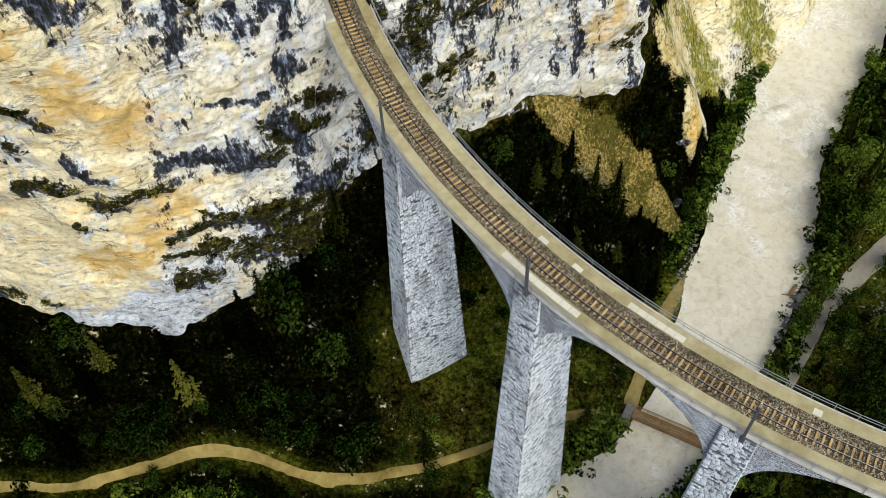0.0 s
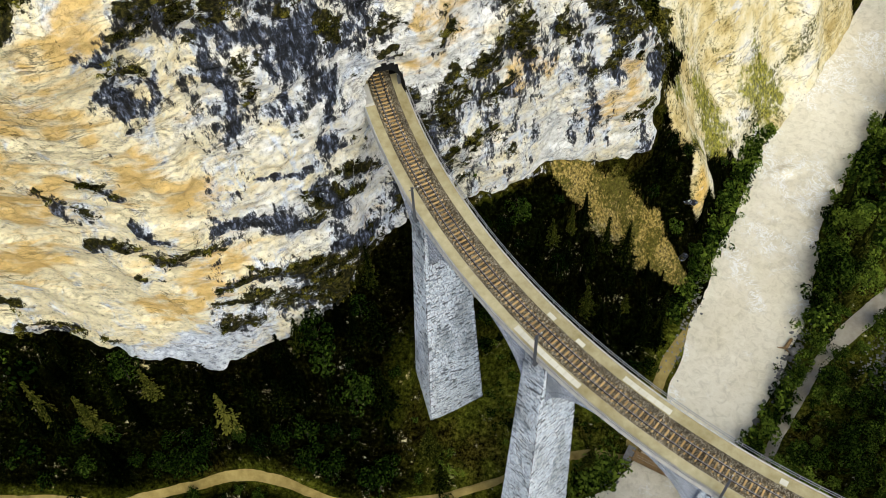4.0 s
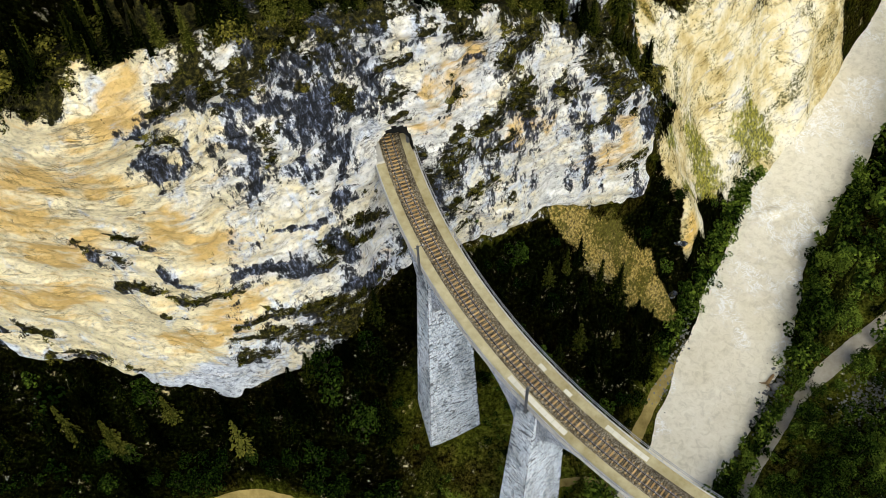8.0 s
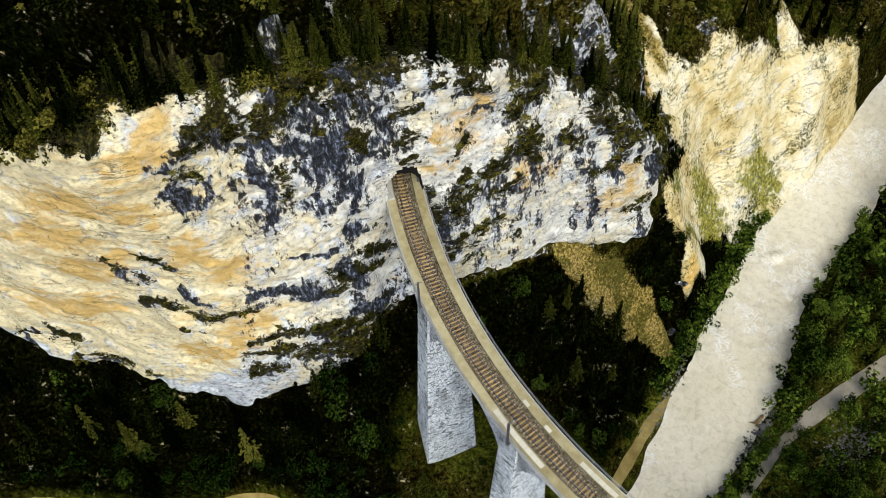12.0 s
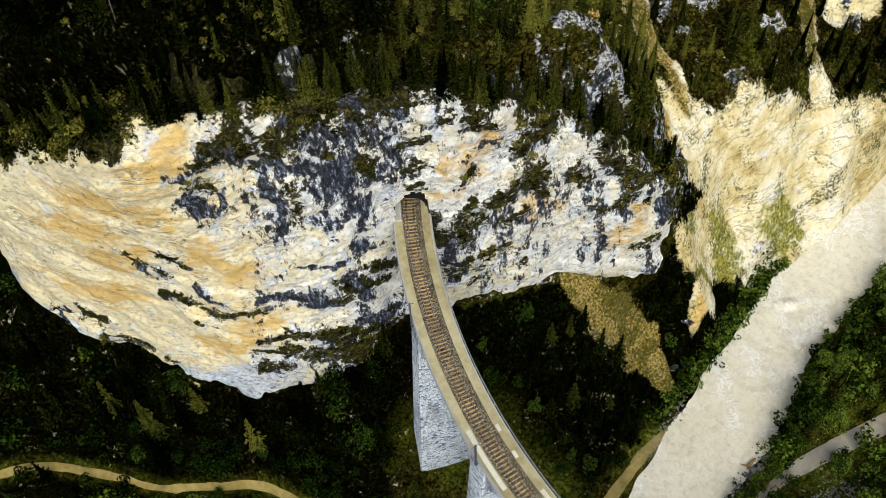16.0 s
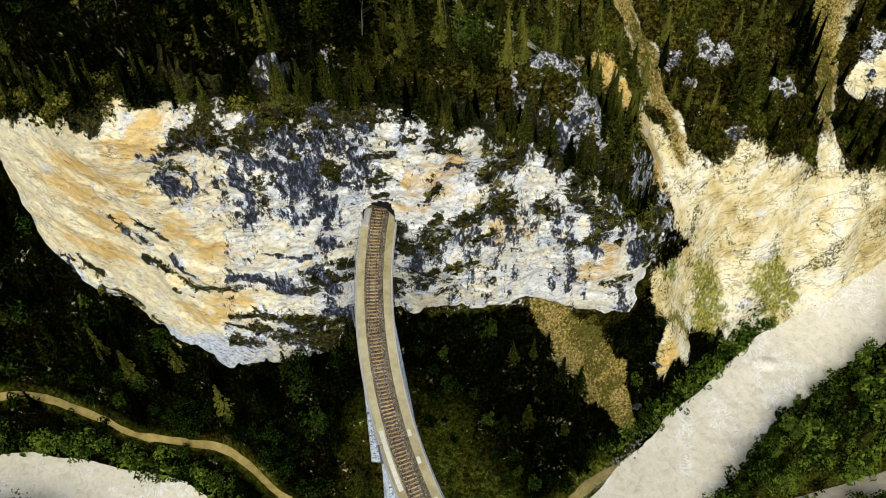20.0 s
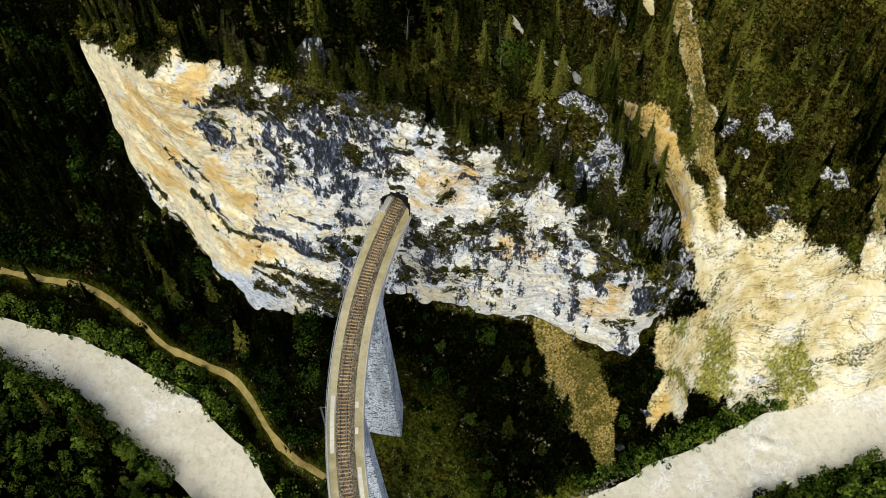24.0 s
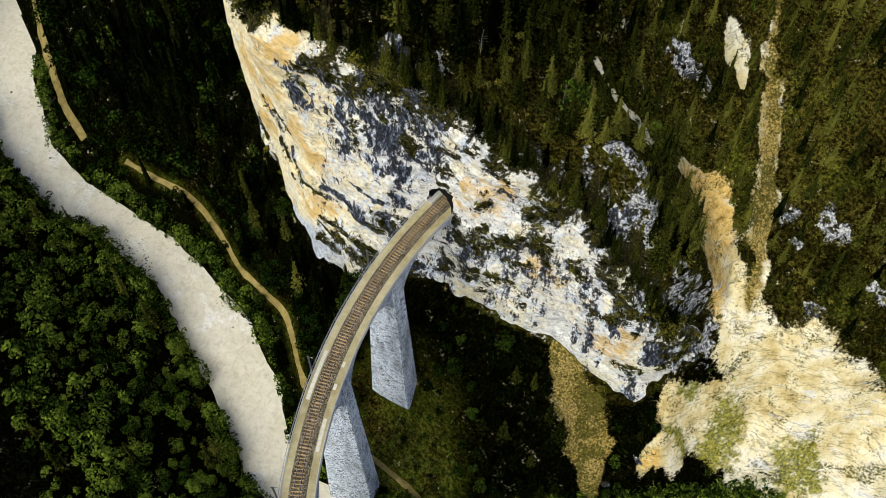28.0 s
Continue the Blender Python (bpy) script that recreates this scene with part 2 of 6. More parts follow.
    tuft = ramp(n, l, summed(n, l, 0.0, (0.6, grain(n, l, 1.7, (1, 1, 1), 8, 0.75)), (0.5, grain(n, l, 0.14, (1, 1, 1), 6, 0.65, 0.6)), (0.07, rank)), [(0.585, grey(0)), (0.635, grey(0.9))])
    mask = ramp(n, l, summed(n, l, 0.0, (0.8, grain(n, l, 0.28, (1, 1, 1), 10, 0.70)), (0.75, grain(n, l, 1.3, (1, 1, 1), 8, 0.75)), (0.8, a)), [(0.90, grey(0)), (1.10, grey(1))])
    c = mixed(n, l, mask, grass, mixed(n, l, tuft, scree, ramp(n, l, f, [(0.35, (0.012, 0.014, 0.003)), (0.6, (0.085, 0.08, 0.014)), (0.7, (0.18, 0.18, 0.03))])))
    l.new(c, b.inputs["Base Color"])
    k = relief(n, l, b, f, 0.55, 0.25)
    l.new(ramp(n, l, mask, [(0, grey(0.6)), (1, grey(0.16))]), k.inputs["Strength"])
    return m


GROUND = ground_material()


def water_material():
    m, n, l, b = nodes_of("silty_meltwater", 0.6, 0.12)
    f = grain(n, l, 0.7, (1, 1, 1), 10, 0.70, 0.8)
    wide = grain(n, l, 0.09, (1, 1, 1), 5, 0.6, 1.0)
    body = mixed(n, l, 0.5, ramp(n, l, f, [(0.36, (0.48, 0.43, 0.30)), (0.5, (0.74, 0.68, 0.52)), (0.64, (0.85, 0.80, 0.66))]), ramp(n, l, wide, [(0.35, (0.72, 0.66, 0.50)), (0.65, (0.86, 0.81, 0.67))]))
    curl = ramp(n, l, grain(n, l, 0.33, (1, 1, 1), 8, 0.62, 2.4), [(0.45, grey(0)), (0.50, grey(1)), (0.55, grey(0))])
    where = ramp(n, l, summed(n, l, 0.0, (0.9, grain(n, l, 0.16, (1, 1, 1), 5, 0.6)), (0.22, mask_of(n, "foam"))), [(0.58, grey(0)), (0.70, grey(0.9))])
    foam = mixed(n, l, 1.0, curl, where, "MULTIPLY")
    body = mixed(n, l, ramp(n, l, foam, [(0, grey(0)), (0.15, grey(0.12)), (0.35, grey(0))]), body, (0.50, 0.47, 0.38))
    l.new(mixed(n, l, foam, body, (0.94, 0.94, 0.92)), b.inputs["Base Color"])
    relief(n, l, b, summed(n, l, 0.0, (0.7, f), (0.08, foam)), 0.35, 0.4)
    return m


WATER = water_material()


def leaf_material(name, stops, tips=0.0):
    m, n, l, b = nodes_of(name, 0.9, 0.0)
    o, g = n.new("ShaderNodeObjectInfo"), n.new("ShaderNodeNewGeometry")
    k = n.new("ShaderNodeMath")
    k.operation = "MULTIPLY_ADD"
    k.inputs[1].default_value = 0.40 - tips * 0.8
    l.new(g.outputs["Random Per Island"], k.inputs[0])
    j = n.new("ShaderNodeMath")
    j.operation = "MULTIPLY"
    j.inputs[1].default_value = 0.56
    tone = n.new("ShaderNodeMath")
    tone.operation = "MULTIPLY_ADD"
    solo = n.new("ShaderNodeMath")
    solo.operation = "LESS_THAN"
    solo.inputs[1].default_value = 0.0005
    own = mask_of(n, "tone")
    l.new(own, solo.inputs[0])
    l.new(o.outputs["Random"], tone.inputs[0])
    l.new(solo.outputs[0], tone.inputs[1])
    l.new(own, tone.inputs[2])
    l.new(tone.outputs[0], j.inputs[0])
    i = n.new("ShaderNodeMath")
    i.operation = "MULTIPLY_ADD"
    i.inputs[1].default_value = 0.3
    l.new(grain(n, l, 0.11, (1, 1, 1), 3), i.inputs[0])
    l.new(j.outputs[0], i.inputs[2])
    l.new(i.outputs[0], k.inputs[2])
    out = k.outputs[0]
    # twig ends lighter than the inside: crown shade put into the needle colour
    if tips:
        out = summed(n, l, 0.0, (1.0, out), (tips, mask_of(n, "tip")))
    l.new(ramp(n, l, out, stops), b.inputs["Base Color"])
    return m


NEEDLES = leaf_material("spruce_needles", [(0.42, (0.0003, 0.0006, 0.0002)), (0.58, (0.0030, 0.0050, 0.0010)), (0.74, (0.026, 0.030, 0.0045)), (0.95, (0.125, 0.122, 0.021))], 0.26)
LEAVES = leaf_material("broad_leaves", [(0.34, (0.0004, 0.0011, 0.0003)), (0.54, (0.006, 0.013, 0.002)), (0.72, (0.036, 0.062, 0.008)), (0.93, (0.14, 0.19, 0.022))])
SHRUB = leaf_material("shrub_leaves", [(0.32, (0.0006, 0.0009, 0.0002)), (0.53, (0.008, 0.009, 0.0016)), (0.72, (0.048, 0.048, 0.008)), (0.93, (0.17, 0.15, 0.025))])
BARK = plain("bark", (0.012, 0.009, 0.006), (0.045, 0.034, 0.024), 6)
DRY_WOOD = plain("dead_wood", (0.07, 0.06, 0.05), (0.20, 0.18, 0.15), 6)


def masonry_material():
    """Coursed grey limestone rubble: mortar, blocks of differing grey, rough faces."""
    m, n, l, b = nodes_of("coursed_limestone", 0.9, 0.15)
    br = n.new("ShaderNodeTexBrick")
    br.offset, br.squash = 0.5, 1.0
    br.inputs["Color1"].default_value, br.inputs["Color2"].default_value, br.inputs["Mortar"].default_value = (0.50, 0.55, 0.62, 1), (0.86, 0.90, 0.94, 1), (0.03, 0.033, 0.04, 1)
    br.inputs["Scale"].default_value, br.inputs["Mortar Size"].default_value, br.inputs["Mortar Smooth"].default_value = 1.0, 0.04, 0.4
    br.inputs["Brick Width"].default_value, br.inputs["Row Height"].default_value = 0.75, 0.38
    uv = n.new("ShaderNodeUVMap")
    uv.uv_map = "face"
    wob = n.new("ShaderNodeVectorMath")
    wob.operation = "MULTIPLY_ADD"
    wob.inputs[1].default_value = (0.22, 0.22, 0)
    nz = n.new("ShaderNodeTexNoise")
    nz.inputs["Scale"].default_value, nz.inputs["Detail"].default_value = 2.2, 5
    l.new(uv.outputs[0], nz.inputs["Vector"])
    l.new(nz.outputs["Color"], wob.inputs[0])
    l.new(uv.outputs[0], wob.inputs[2])
    l.new(wob.outputs[0], br.inputs["Vector"])
    big = ramp(n, l, grain(n, l, 0.22, (1, 1, 0.35), 6, 0.65), [(0.32, (0.55, 0.56, 0.56)), (0.5, (0.92, 0.94, 1.0)), (0.75, (1.0, 1.0, 1.0))])
    fine = ramp(n, l, grain(n, l, 2.3, (1, 1, 1.6), 8, 0.75), [(0.36, grey(0.25)), (0.46, grey(0.9)), (0.6, grey(1.1))])
    c = mixed(n, l, 0.8, mixed(n, l, 1.0, br.outputs["Color"], big, "MULTIPLY"), fine, "MULTIPLY")
    l.new(c, b.inputs["Base Color"])
    h = n.new("ShaderNodeMath")
    h.operation = "MULTIPLY_ADD"
    h.inputs[1].default_value = 0.7
    l.new(grain(n, l, 3.0, (1, 1, 1), 8, 0.7), h.inputs[0])
    inv = n.new("ShaderNodeMath")
    inv.operation = "SUBTRACT"
    inv.inputs[0].default_value = 1.0
    l.new(br.outputs["Fac"], inv.inputs[1])
    l.new(inv.outputs[0], h.inputs[2])
    relief(n, l, b, h.outputs[0], 0.8, 0.12)
    return m


MASONRY = masonry_material()


def stone_material():
    """Single rough blocks, each of its own grey."""
    m, n, l, b = nodes_of("rough_block_faces", 0.9, 0.15)
    g = n.new("ShaderNodeNewGeometry")
    tint = ramp(n, l, g.outputs["Random Per Island"], [(0.0, (0.30, 0.35, 0.40)), (0.15, (0.56, 0.63, 0.69)), (0.6, (0.78, 0.85, 0.89)), (1.0, (0.88, 0.92, 0.93))])
    pit = ramp(n, l, grain(n, l, 3.4, (1, 1, 1.8), 8, 0.76), [(0.36, grey(0.18)), (0.45, grey(0.85)), (0.6, grey(1.05))])
    soot = ramp(n, l, grain(n, l, 0.18, (1, 1, 0.3), 6, 0.65), [(0.34, (0.45, 0.46, 0.48)), (0.5, (0.95, 0.96, 1.0))])
    c = mixed(n, l, 0.85, mixed(n, l, 1.0, tint, soot, "MULTIPLY"), pit, "MULTIPLY")
    l.new(c, b.inputs["Base Color"])
    relief(n, l, b, grain(n, l, 3.0, (1, 1, 1), 8, 0.7), 0.8, 0.1)
    return m


STONE = stone_material()
MORTAR = plain("grey_weathered_mortar", (0.06, 0.066, 0.078), (0.22, 0.235, 0.26), 2.5, 0.95, 0.05, 0.6, 0.05)


def gravel_material(name, size, stops):
    """Single stones, each of its own tone, with dark gaps."""
    m, n, l, b = nodes_of(name, 0.95, 0.1)
    v = n.new("ShaderNodeTexVoronoi")
    v.inputs["Scale"].default_value = 1.0
    l.new(place(n, l, 1 / size), v.inputs["Vector"])
    c = ramp(n, l, v.outputs["Color"], stops)
    c = mixed(n, l, 0.9, c, ramp(n, l, v.outputs["Distance"], [(0.35, grey(1.0)), (0.8, grey(0.25))]), "MULTIPLY")
    c = mixed(n, l, 0.8, c, ramp(n, l, grain(n, l, 0.5, (1, 1, 1), 5), [(0.35, grey(0.35)), (0.6, grey(1.0))]), "MULTIPLY")
    l.new(c, b.inputs["Base Color"])
    relief(n, l, b, v.outputs["Distance"], -0.8, 0.1)
    return m


BALLAST = gravel_material("brown_ballast", 0.12, [(0.25, (0.09, 0.066, 0.036)), (0.45, (0.19, 0.148, 0.088)), (0.6, (0.27, 0.225, 0.15)), (0.8, (0.46, 0.41, 0.31))])
WALKWAY = plain("worn_tan_concrete", (0.26, 0.21, 0.09), (0.56, 0.50, 0.31), 0.9, 0.9, 0.15, 0.3, 0.02)
NEW_SLAB = plain("pale_new_concrete", (0.55, 0.52, 0.42), (0.74, 0.71, 0.60), 1.2, 0.85, 0.2, 0.2, 0.01)
COPING = plain("pale_stone_coping", (0.38, 0.37, 0.34), (0.62, 0.60, 0.55), 1.6, 0.9, 0.15, 0.4, 0.03)
SLEEPER = plain("weathered_oak_sleeper", (0.36, 0.21, 0.075), (0.70, 0.48, 0.21), 2.2, 0.85, 0.15, 0.4, 0.02, vary=0.45)
RAIL = plain("rusty_rail_side", (0.010, 0.006, 0.005), (0.035, 0.022, 0.016), 4, 0.55, 0.5, 0.2, 0.005, metal=0.4)
RAIL_HEAD = plain("worn_rail_head", (0.30, 0.28, 0.27), (0.50, 0.47, 0.45), 3, 0.35, 0.5, 0.1, 0.002, metal=0.8)
FASTENER = plain("pale_fastening", (0.5, 0.5, 0.48), (0.75, 0.75, 0.72), 6)
STEEL = plain("galvanised_steel", (0.30, 0.31, 0.33), (0.46, 0.47, 0.49), 3, 0.5, 0.5, 0.1, 0.003, metal=0.6)
MAST_STEEL = plain("grey_painted_steel", (0.08, 0.085, 0.10), (0.16, 0.17, 0.19), 2, 0.55, 0.4, 0.1, 0.003, metal=0.3)
PATH_DIRT = plain("trodden_earth_path", (0.10, 0.068, 0.014), (0.40, 0.31, 0.115), 0.6, 0.95, 0.1, 0.6, 0.06)
ROAD_GRAVEL = plain("grey_gravel_road", (0.25, 0.21, 0.14), (0.48, 0.44, 0.36), 0.8, 0.95, 0.1, 0.6, 0.05)
BOULDER = plain("grey_river_stone", (0.05, 0.05, 0.052), (0.30, 0.29, 0.27), 1.3, 0.85, 0.2, 0.7, 0.1, vary=0.5)
PLANK = plain("brown_bridge_plank", (0.22, 0.13, 0.055), (0.40, 0.26, 0.12), 2.0, 0.85, 0.15, 0.3, 0.02, vary=0.4)
# lining near black: the darkness of the bore put into its colour
LINING = plain("shade_black_tunnel_lining", (0.003, 0.003, 0.003), (0.014, 0.014, 0.014), 0.8, 0.95, 0.1, 0.6, 0.1)
LAMP_GLASS = plain("white_sign_plate", (0.75, 0.75, 0.75), (0.85, 0.85, 0.85), 1)

# ---- the lie of the land: plain arithmetic on x, y ----
RIVER = np.array([(130, 225, 16), (104, 186, 11), (92, 172, 9), (77.5, 148, 8.5), (65.5, 130.5, 9), (57.5, 115, 8.5), (53.5, 102, 10),
    (46.5, 88, 10), (42.5, 78, 8.5), (36, 67, 7), (29, 58, 6.5), (16, 48, 6.8), (2, 40, 6.5), (-9, 37, 6.2), (-28, 40.5, 8),
    (-47, 40.5, 8.5), (-72, 37.5, 7), (-95, 29, 6), (-112, 20, 6.3), (-134, 15, 7), (-165, 17, 10), (-230, 30, 14)], float)
# the cliff: x, y of its foot, height of its foot and of its top, how far the top stands back
CLIFF = np.array([(-125, 112, 58, 82, 2), (-102, 86, 42, 73, 1), (-90, 76, 32, 75, 0), (-84, 72.5, 25, 80, -1), (-70, 71.5, 19, 89, -3), (-56, 71, 16, 97.5, -4),
    (-46, 70.5, 19, 102.5, -3.5), (-37, 71.5, 25, 99, 0), (-29, 75, 31, 98.5, 2.5), (-21, 79, 33, 97, 4.5), (-13.5, 88.2, 34, 93, 2), (-6, 90.7, 35, 90, 2.5),
    (3, 96.5, 35, 84, 3), (10, 102, 31, 77, 4), (18, 106.3, 27, 69, 3), (25, 109.3, 24, 60, 2.5), (29.5, 113.5, 22, 53, 2), (31.5, 119, 28, 50, 1.5), (31, 127, 33, 48, 1)], float)
LOW_SPOTS = np.array([(-9, 66, 10), (-2, 72, 10.5), (-12, 71, 20.5), (-4, 76, 19), (-8, 82, 32), (-40, 63, 15), (-47, 56.5, 5.5), (-65, 63, 22), (-64, 56, 8),
    (-77, 58, 12), (-80, 64, 22), (-90, 67, 32), (-110, 56, 22), (-125, 48, 22), (-23, 66, 22), (-24, 53.5, 4.5), (-7, 54.5, 5), (2, 58, 5), (14, 63, 4.6),
    (22, 65, 3.2), (10, 80, 12), (24, 88, 7), (32, 100, 7)], float)
LOW_SPOTS_EAST = np.array([(27, 107, 17), (23, 108, 24), (9, 101, 33), (14, 103, 30), (3, 95, 33), (36, 104, 7), (42, 110, 5), (34, 113, 19), (85, 171, 17),
    (66, 150, 5), (57, 134, 3), (105, 200, 18), (60, 80, 2.6), (75, 95, 3), (75, 80, 3.2), (92, 92, 6),
    (66, 106, 3), (80, 122, 4), (62, 58, 5), (92, 60, 16), (92, 140, 5), (125, 150, 22), (140, 110, 40)], float)
# the pale wall above the river, from its foot to its top
WALL_SPOTS = np.array([(31.5, 118, 31.5), (37.5, 113.5, 21), (39.5, 113, 17.5), (42.9, 113.6, 9), (45.4, 122.3, 7), (38, 124, 21), (33, 125, 33), (49.3, 134.7, 11), (43.7, 138.2, 17), (52.1, 140.4, 13),
    (57.8, 145.2, 9), (66.7, 154.2, 14), (38.1, 138.2, 31), (32.7, 131, 36.6), (42.2, 145.4, 36), (41.9, 148.1, 43), (48.4, 152.3, 37), (49.3, 154, 39), (57.5, 157.5, 25.5), (54, 162, 38), (71.1, 163.7, 20.7), (62, 165, 31), (86, 177, 24)], float)
LOW_SPOTS_SOUTH = np.array([(140, 50, 50), (60, 28, 12), (46, 52, 2.2), (-50, 8, 17), (-56, 24, 5), (-33, 26, 3.2), (-10, 20, 8), (-90, 12, 9), (-130, -2, 10), (-100, -25, 35), (-50, -30, 42),
    (0, -25, 28), (40, 8, 15), (22, 35, 3), (-200, 70, 45), (-200, -30, 40), (-165, 45, 14), (-170, 0, 6), (100, -30, 50), (-145, 30, 6), (-120, 33, 5)], float)
HIGH_SPOTS = np.array([(-90, 88, 82), (-70, 84, 98), (-60, 74, 99), (-47, 75, 107), (-36, 82, 104), (-26, 84, 100.5), (-19, 90, 99), (-12, 98, 95), (-4, 102, 91.5), (4, 108, 87), (7, 115, 88), (11, 116.5, 85), (14, 115.5, 77.5),
    (18, 116, 70), (22, 118, 63), (27, 119, 55), (30, 124, 49), (29, 132, 45), (-12, 121, 82), (-2, 128, 78), (2.6, 134, 71), (-18, 121, 88), (-30, 112, 103), (9.4, 142, 62.6), (12, 138.8, 60), (19, 144.5, 55), (22, 145.7, 50.5),
    (25.8, 142, 44.5), (24.2, 150.4, 49.5)], float)
HIGH_SPOTS_FAR = np.array([(30.5, 143, 44), (31, 159, 56), (7.6, 162.4, 75), (13, 155.6, 64.6), (22, 153, 58), (7, 149, 69), (-6, 156, 78), (-10, 146, 84.5), (38, 152, 50), (52.3, 170, 38), (46, 184, 52), (60.9, 170, 32), (40, 168, 62),
    (64, 205, 72), (0, 235, 125), (-110, 150, 150), (100, 235, 70), (92, 187, 26), (-130, 105, 98), (-180, 140, 150), (-60, 140, 128), (-25, 170, 108), (30, 185, 75)], float)


def spread(spots):
    """A smooth sheet through spot heights."""
    p, z = spots[:, :2], spots[:, 2]
    mid = z.mean()
    k = np.sqrt(((p[:, None] - p[None]) ** 2).sum(2) + 9.0)
    w = np.linalg.solve(np.block([[k, np.ones((len(p), 1))], [np.ones((1, len(p))), np.zeros((1, 1))]]), np.append(z - mid, 0.0))

    def sheet(x, y):
        out = np.full(np.shape(x), mid + w[-1])
        for (a, b), c in zip(p, w[:-1]):
            out = out + c * np.sqrt((x - a) ** 2 + (y - b) ** 2 + 9.0)
        return out
    return sheet


def along(line, x, y):
    """The distance from a polyline, the station along it (0 .. n-1), and the side (left of its run: plus)."""
    best = np.full(np.shape(x), 1e9)
    stat, side = np.zeros(np.shape(x)), np.ones(np.shape(x))
    for i in range(len(line) - 1):
        a, b = line[i, :2], line[i + 1, :2]
        d = b - a
        u = np.clip(((x - a[0]) * d[0] + (y - a[1]) * d[1]) / (d @ d), 0, 1)
        ex, ey = x - a[0] - u * d[0], y - a[1] - u * d[1]
        dist = np.sqrt(ex * ex + ey * ey)
        near = dist < best
        best, stat = np.where(near, dist, best), np.where(near, i + u, stat)
        side = np.where(near, np.sign(d[0] * ey - d[1] * ex + 1e-9), side)
    return best, stat, side


def waves(x, y, step, seed):
    """Smooth value noise, -1 .. 1, of that wavelength."""
    u, v = np.asarray(x) / step + seed * 17.3, np.asarray(y) / step - seed * 9.1
    i, j = np.floor(u), np.floor(v)
    f, g = u - i, v - j
    f, g = f * f * (3 - 2 * f), g * g * (3 - 2 * g)

    def h(a, b):
        n = np.sin(a * 127.1 + b * 311.7 + seed * 74.7) * 43758.5453
        return 2 * (n - np.floor(n)) - 1
    return (h(i, j) * (1 - f) + h(i + 1, j) * f) * (1 - g) + (h(i, j + 1) * (1 - f) + h(i + 1, j + 1) * f) * g


def bands(strokes, x, y, fray, seed=71, grow=1.0):
    """1 along the middle of bands of varying width, fading outwards, with frayed edges."""
    wx = x + fray * (waves(x, y, 2.6, seed) + 0.5 * waves(x, y, 1.0, seed + 1))
    wy = y + fray * (waves(x, y, 2.4, seed + 2) + 0.5 * waves(x, y, 0.9, seed + 3))
    out = np.zeros(np.shape(x))
    for q in strokes:
        q = np.array(q, float)
        d, s, _ = along(q, wx, wy)
        out = np.maximum(out, np.exp(-(d / (1.3 * grow * np.interp(s, np.arange(len(q)), q[:, 2]))) ** 2))
    return out


low_sheet = spread(np.vstack([LOW_SPOTS, LOW_SPOTS_EAST, WALL_SPOTS, LOW_SPOTS_SOUTH]))
high_sheet = spread(np.vstack([HIGH_SPOTS, HIGH_SPOTS_FAR, WALL_SPOTS]))
RIVER_FALL = np.interp(np.arange(len(RIVER)), [0, 3, 9, 14, 21], [2.0, 1.0, 0.2, -0.2, -1.5])
EDGE = np.vstack([[(-300, 190)], CLIFF[:, :2], [(31.5, 135), (36, 143), (44, 150), (53, 158), (66, 166), (85, 176), (105, 205), (125, 260), (140, 420)]])


def water_level(x, y):
    d, s, _ = along(RIVER, x, y)
    return np.interp(s, np.arange(len(RIVER)), RIVER_FALL)


def ground_height(x, y):
    x, y = np.asarray(x, float), np.asarray(y, float)
    d, s, _ = along(RIVER, x, y)
    half = np.interp(s, np.arange(len(RIVER)), RIVER[:, 2]) + 0.9 * waves(x, y, 7, 3)
    wl = np.interp(s, np.arange(len(RIVER)), RIVER_FALL)
    low = low_sheet(x, y) + 0.5 * waves(x, y, 9, 1) + 0.25 * waves(x, y, 3.5, 2)
    bank = np.clip((d - half) / 5.0, 0, 1)
    low = np.maximum(low, wl + 0.5)
    low = (wl + 0.3) * (1 - bank) + low * bank
    low = np.where(d < half, wl + 0.3 - 1.6 * np.clip((half - d) / 1.6, 0, 1), low)
    high = high_sheet(x, y) + 1.3 * waves(x, y, 13, 5) + 0.6 * waves(x, y, 5, 6)
    e, st, side = along(EDGE, x, y)
    lean = np.interp(st, np.arange(len(EDGE)), np.concatenate([[0], np.maximum(CLIFF[:, 4], 0) + 2.6 + np.maximum(-CLIFF[:, 4], 0), [1.5], np.zeros(8)]))
    back = np.clip((e * side - 2.2 - lean) / 3.0, 0, 1)
    back = back * back * (3 - 2 * back)
    return low + (np.maximum(high, low) - low) * back

# ---- helpers for meshes ----


def mesh_of(name, verts, faces, material, smooth=False, attrs=None):
    me = bpy.data.meshes.new(name)
    if isinstance(faces, np.ndarray):
        n, k = faces.shape
        me.vertices.add(len(verts))
        me.vertices.foreach_set("co", np.asarray(verts, np.float32).ravel())
        me.loops.add(n * k)
        me.loops.foreach_set("vertex_index", faces.astype(np.int32).ravel())
        me.polygons.add(n)
        me.polygons.foreach_set("loop_start", np.arange(0, n * k, k, dtype=np.int32))
        me.update(calc_edges=True)
    else:
        me.from_pydata([tuple(v) for v in verts], [], [tuple(f) for f in faces])
    me.materials.append(material)
    for key, vals in (attrs or {}).items():
        a = me.attributes.new(key, "FLOAT", "POINT")
        a.data.foreach_set("value", np.asarray(vals, np.float32))
    if smooth:
        me.polygons.foreach_set("use_smooth", [True] * len(me.polygons))
    me.update()
    return me


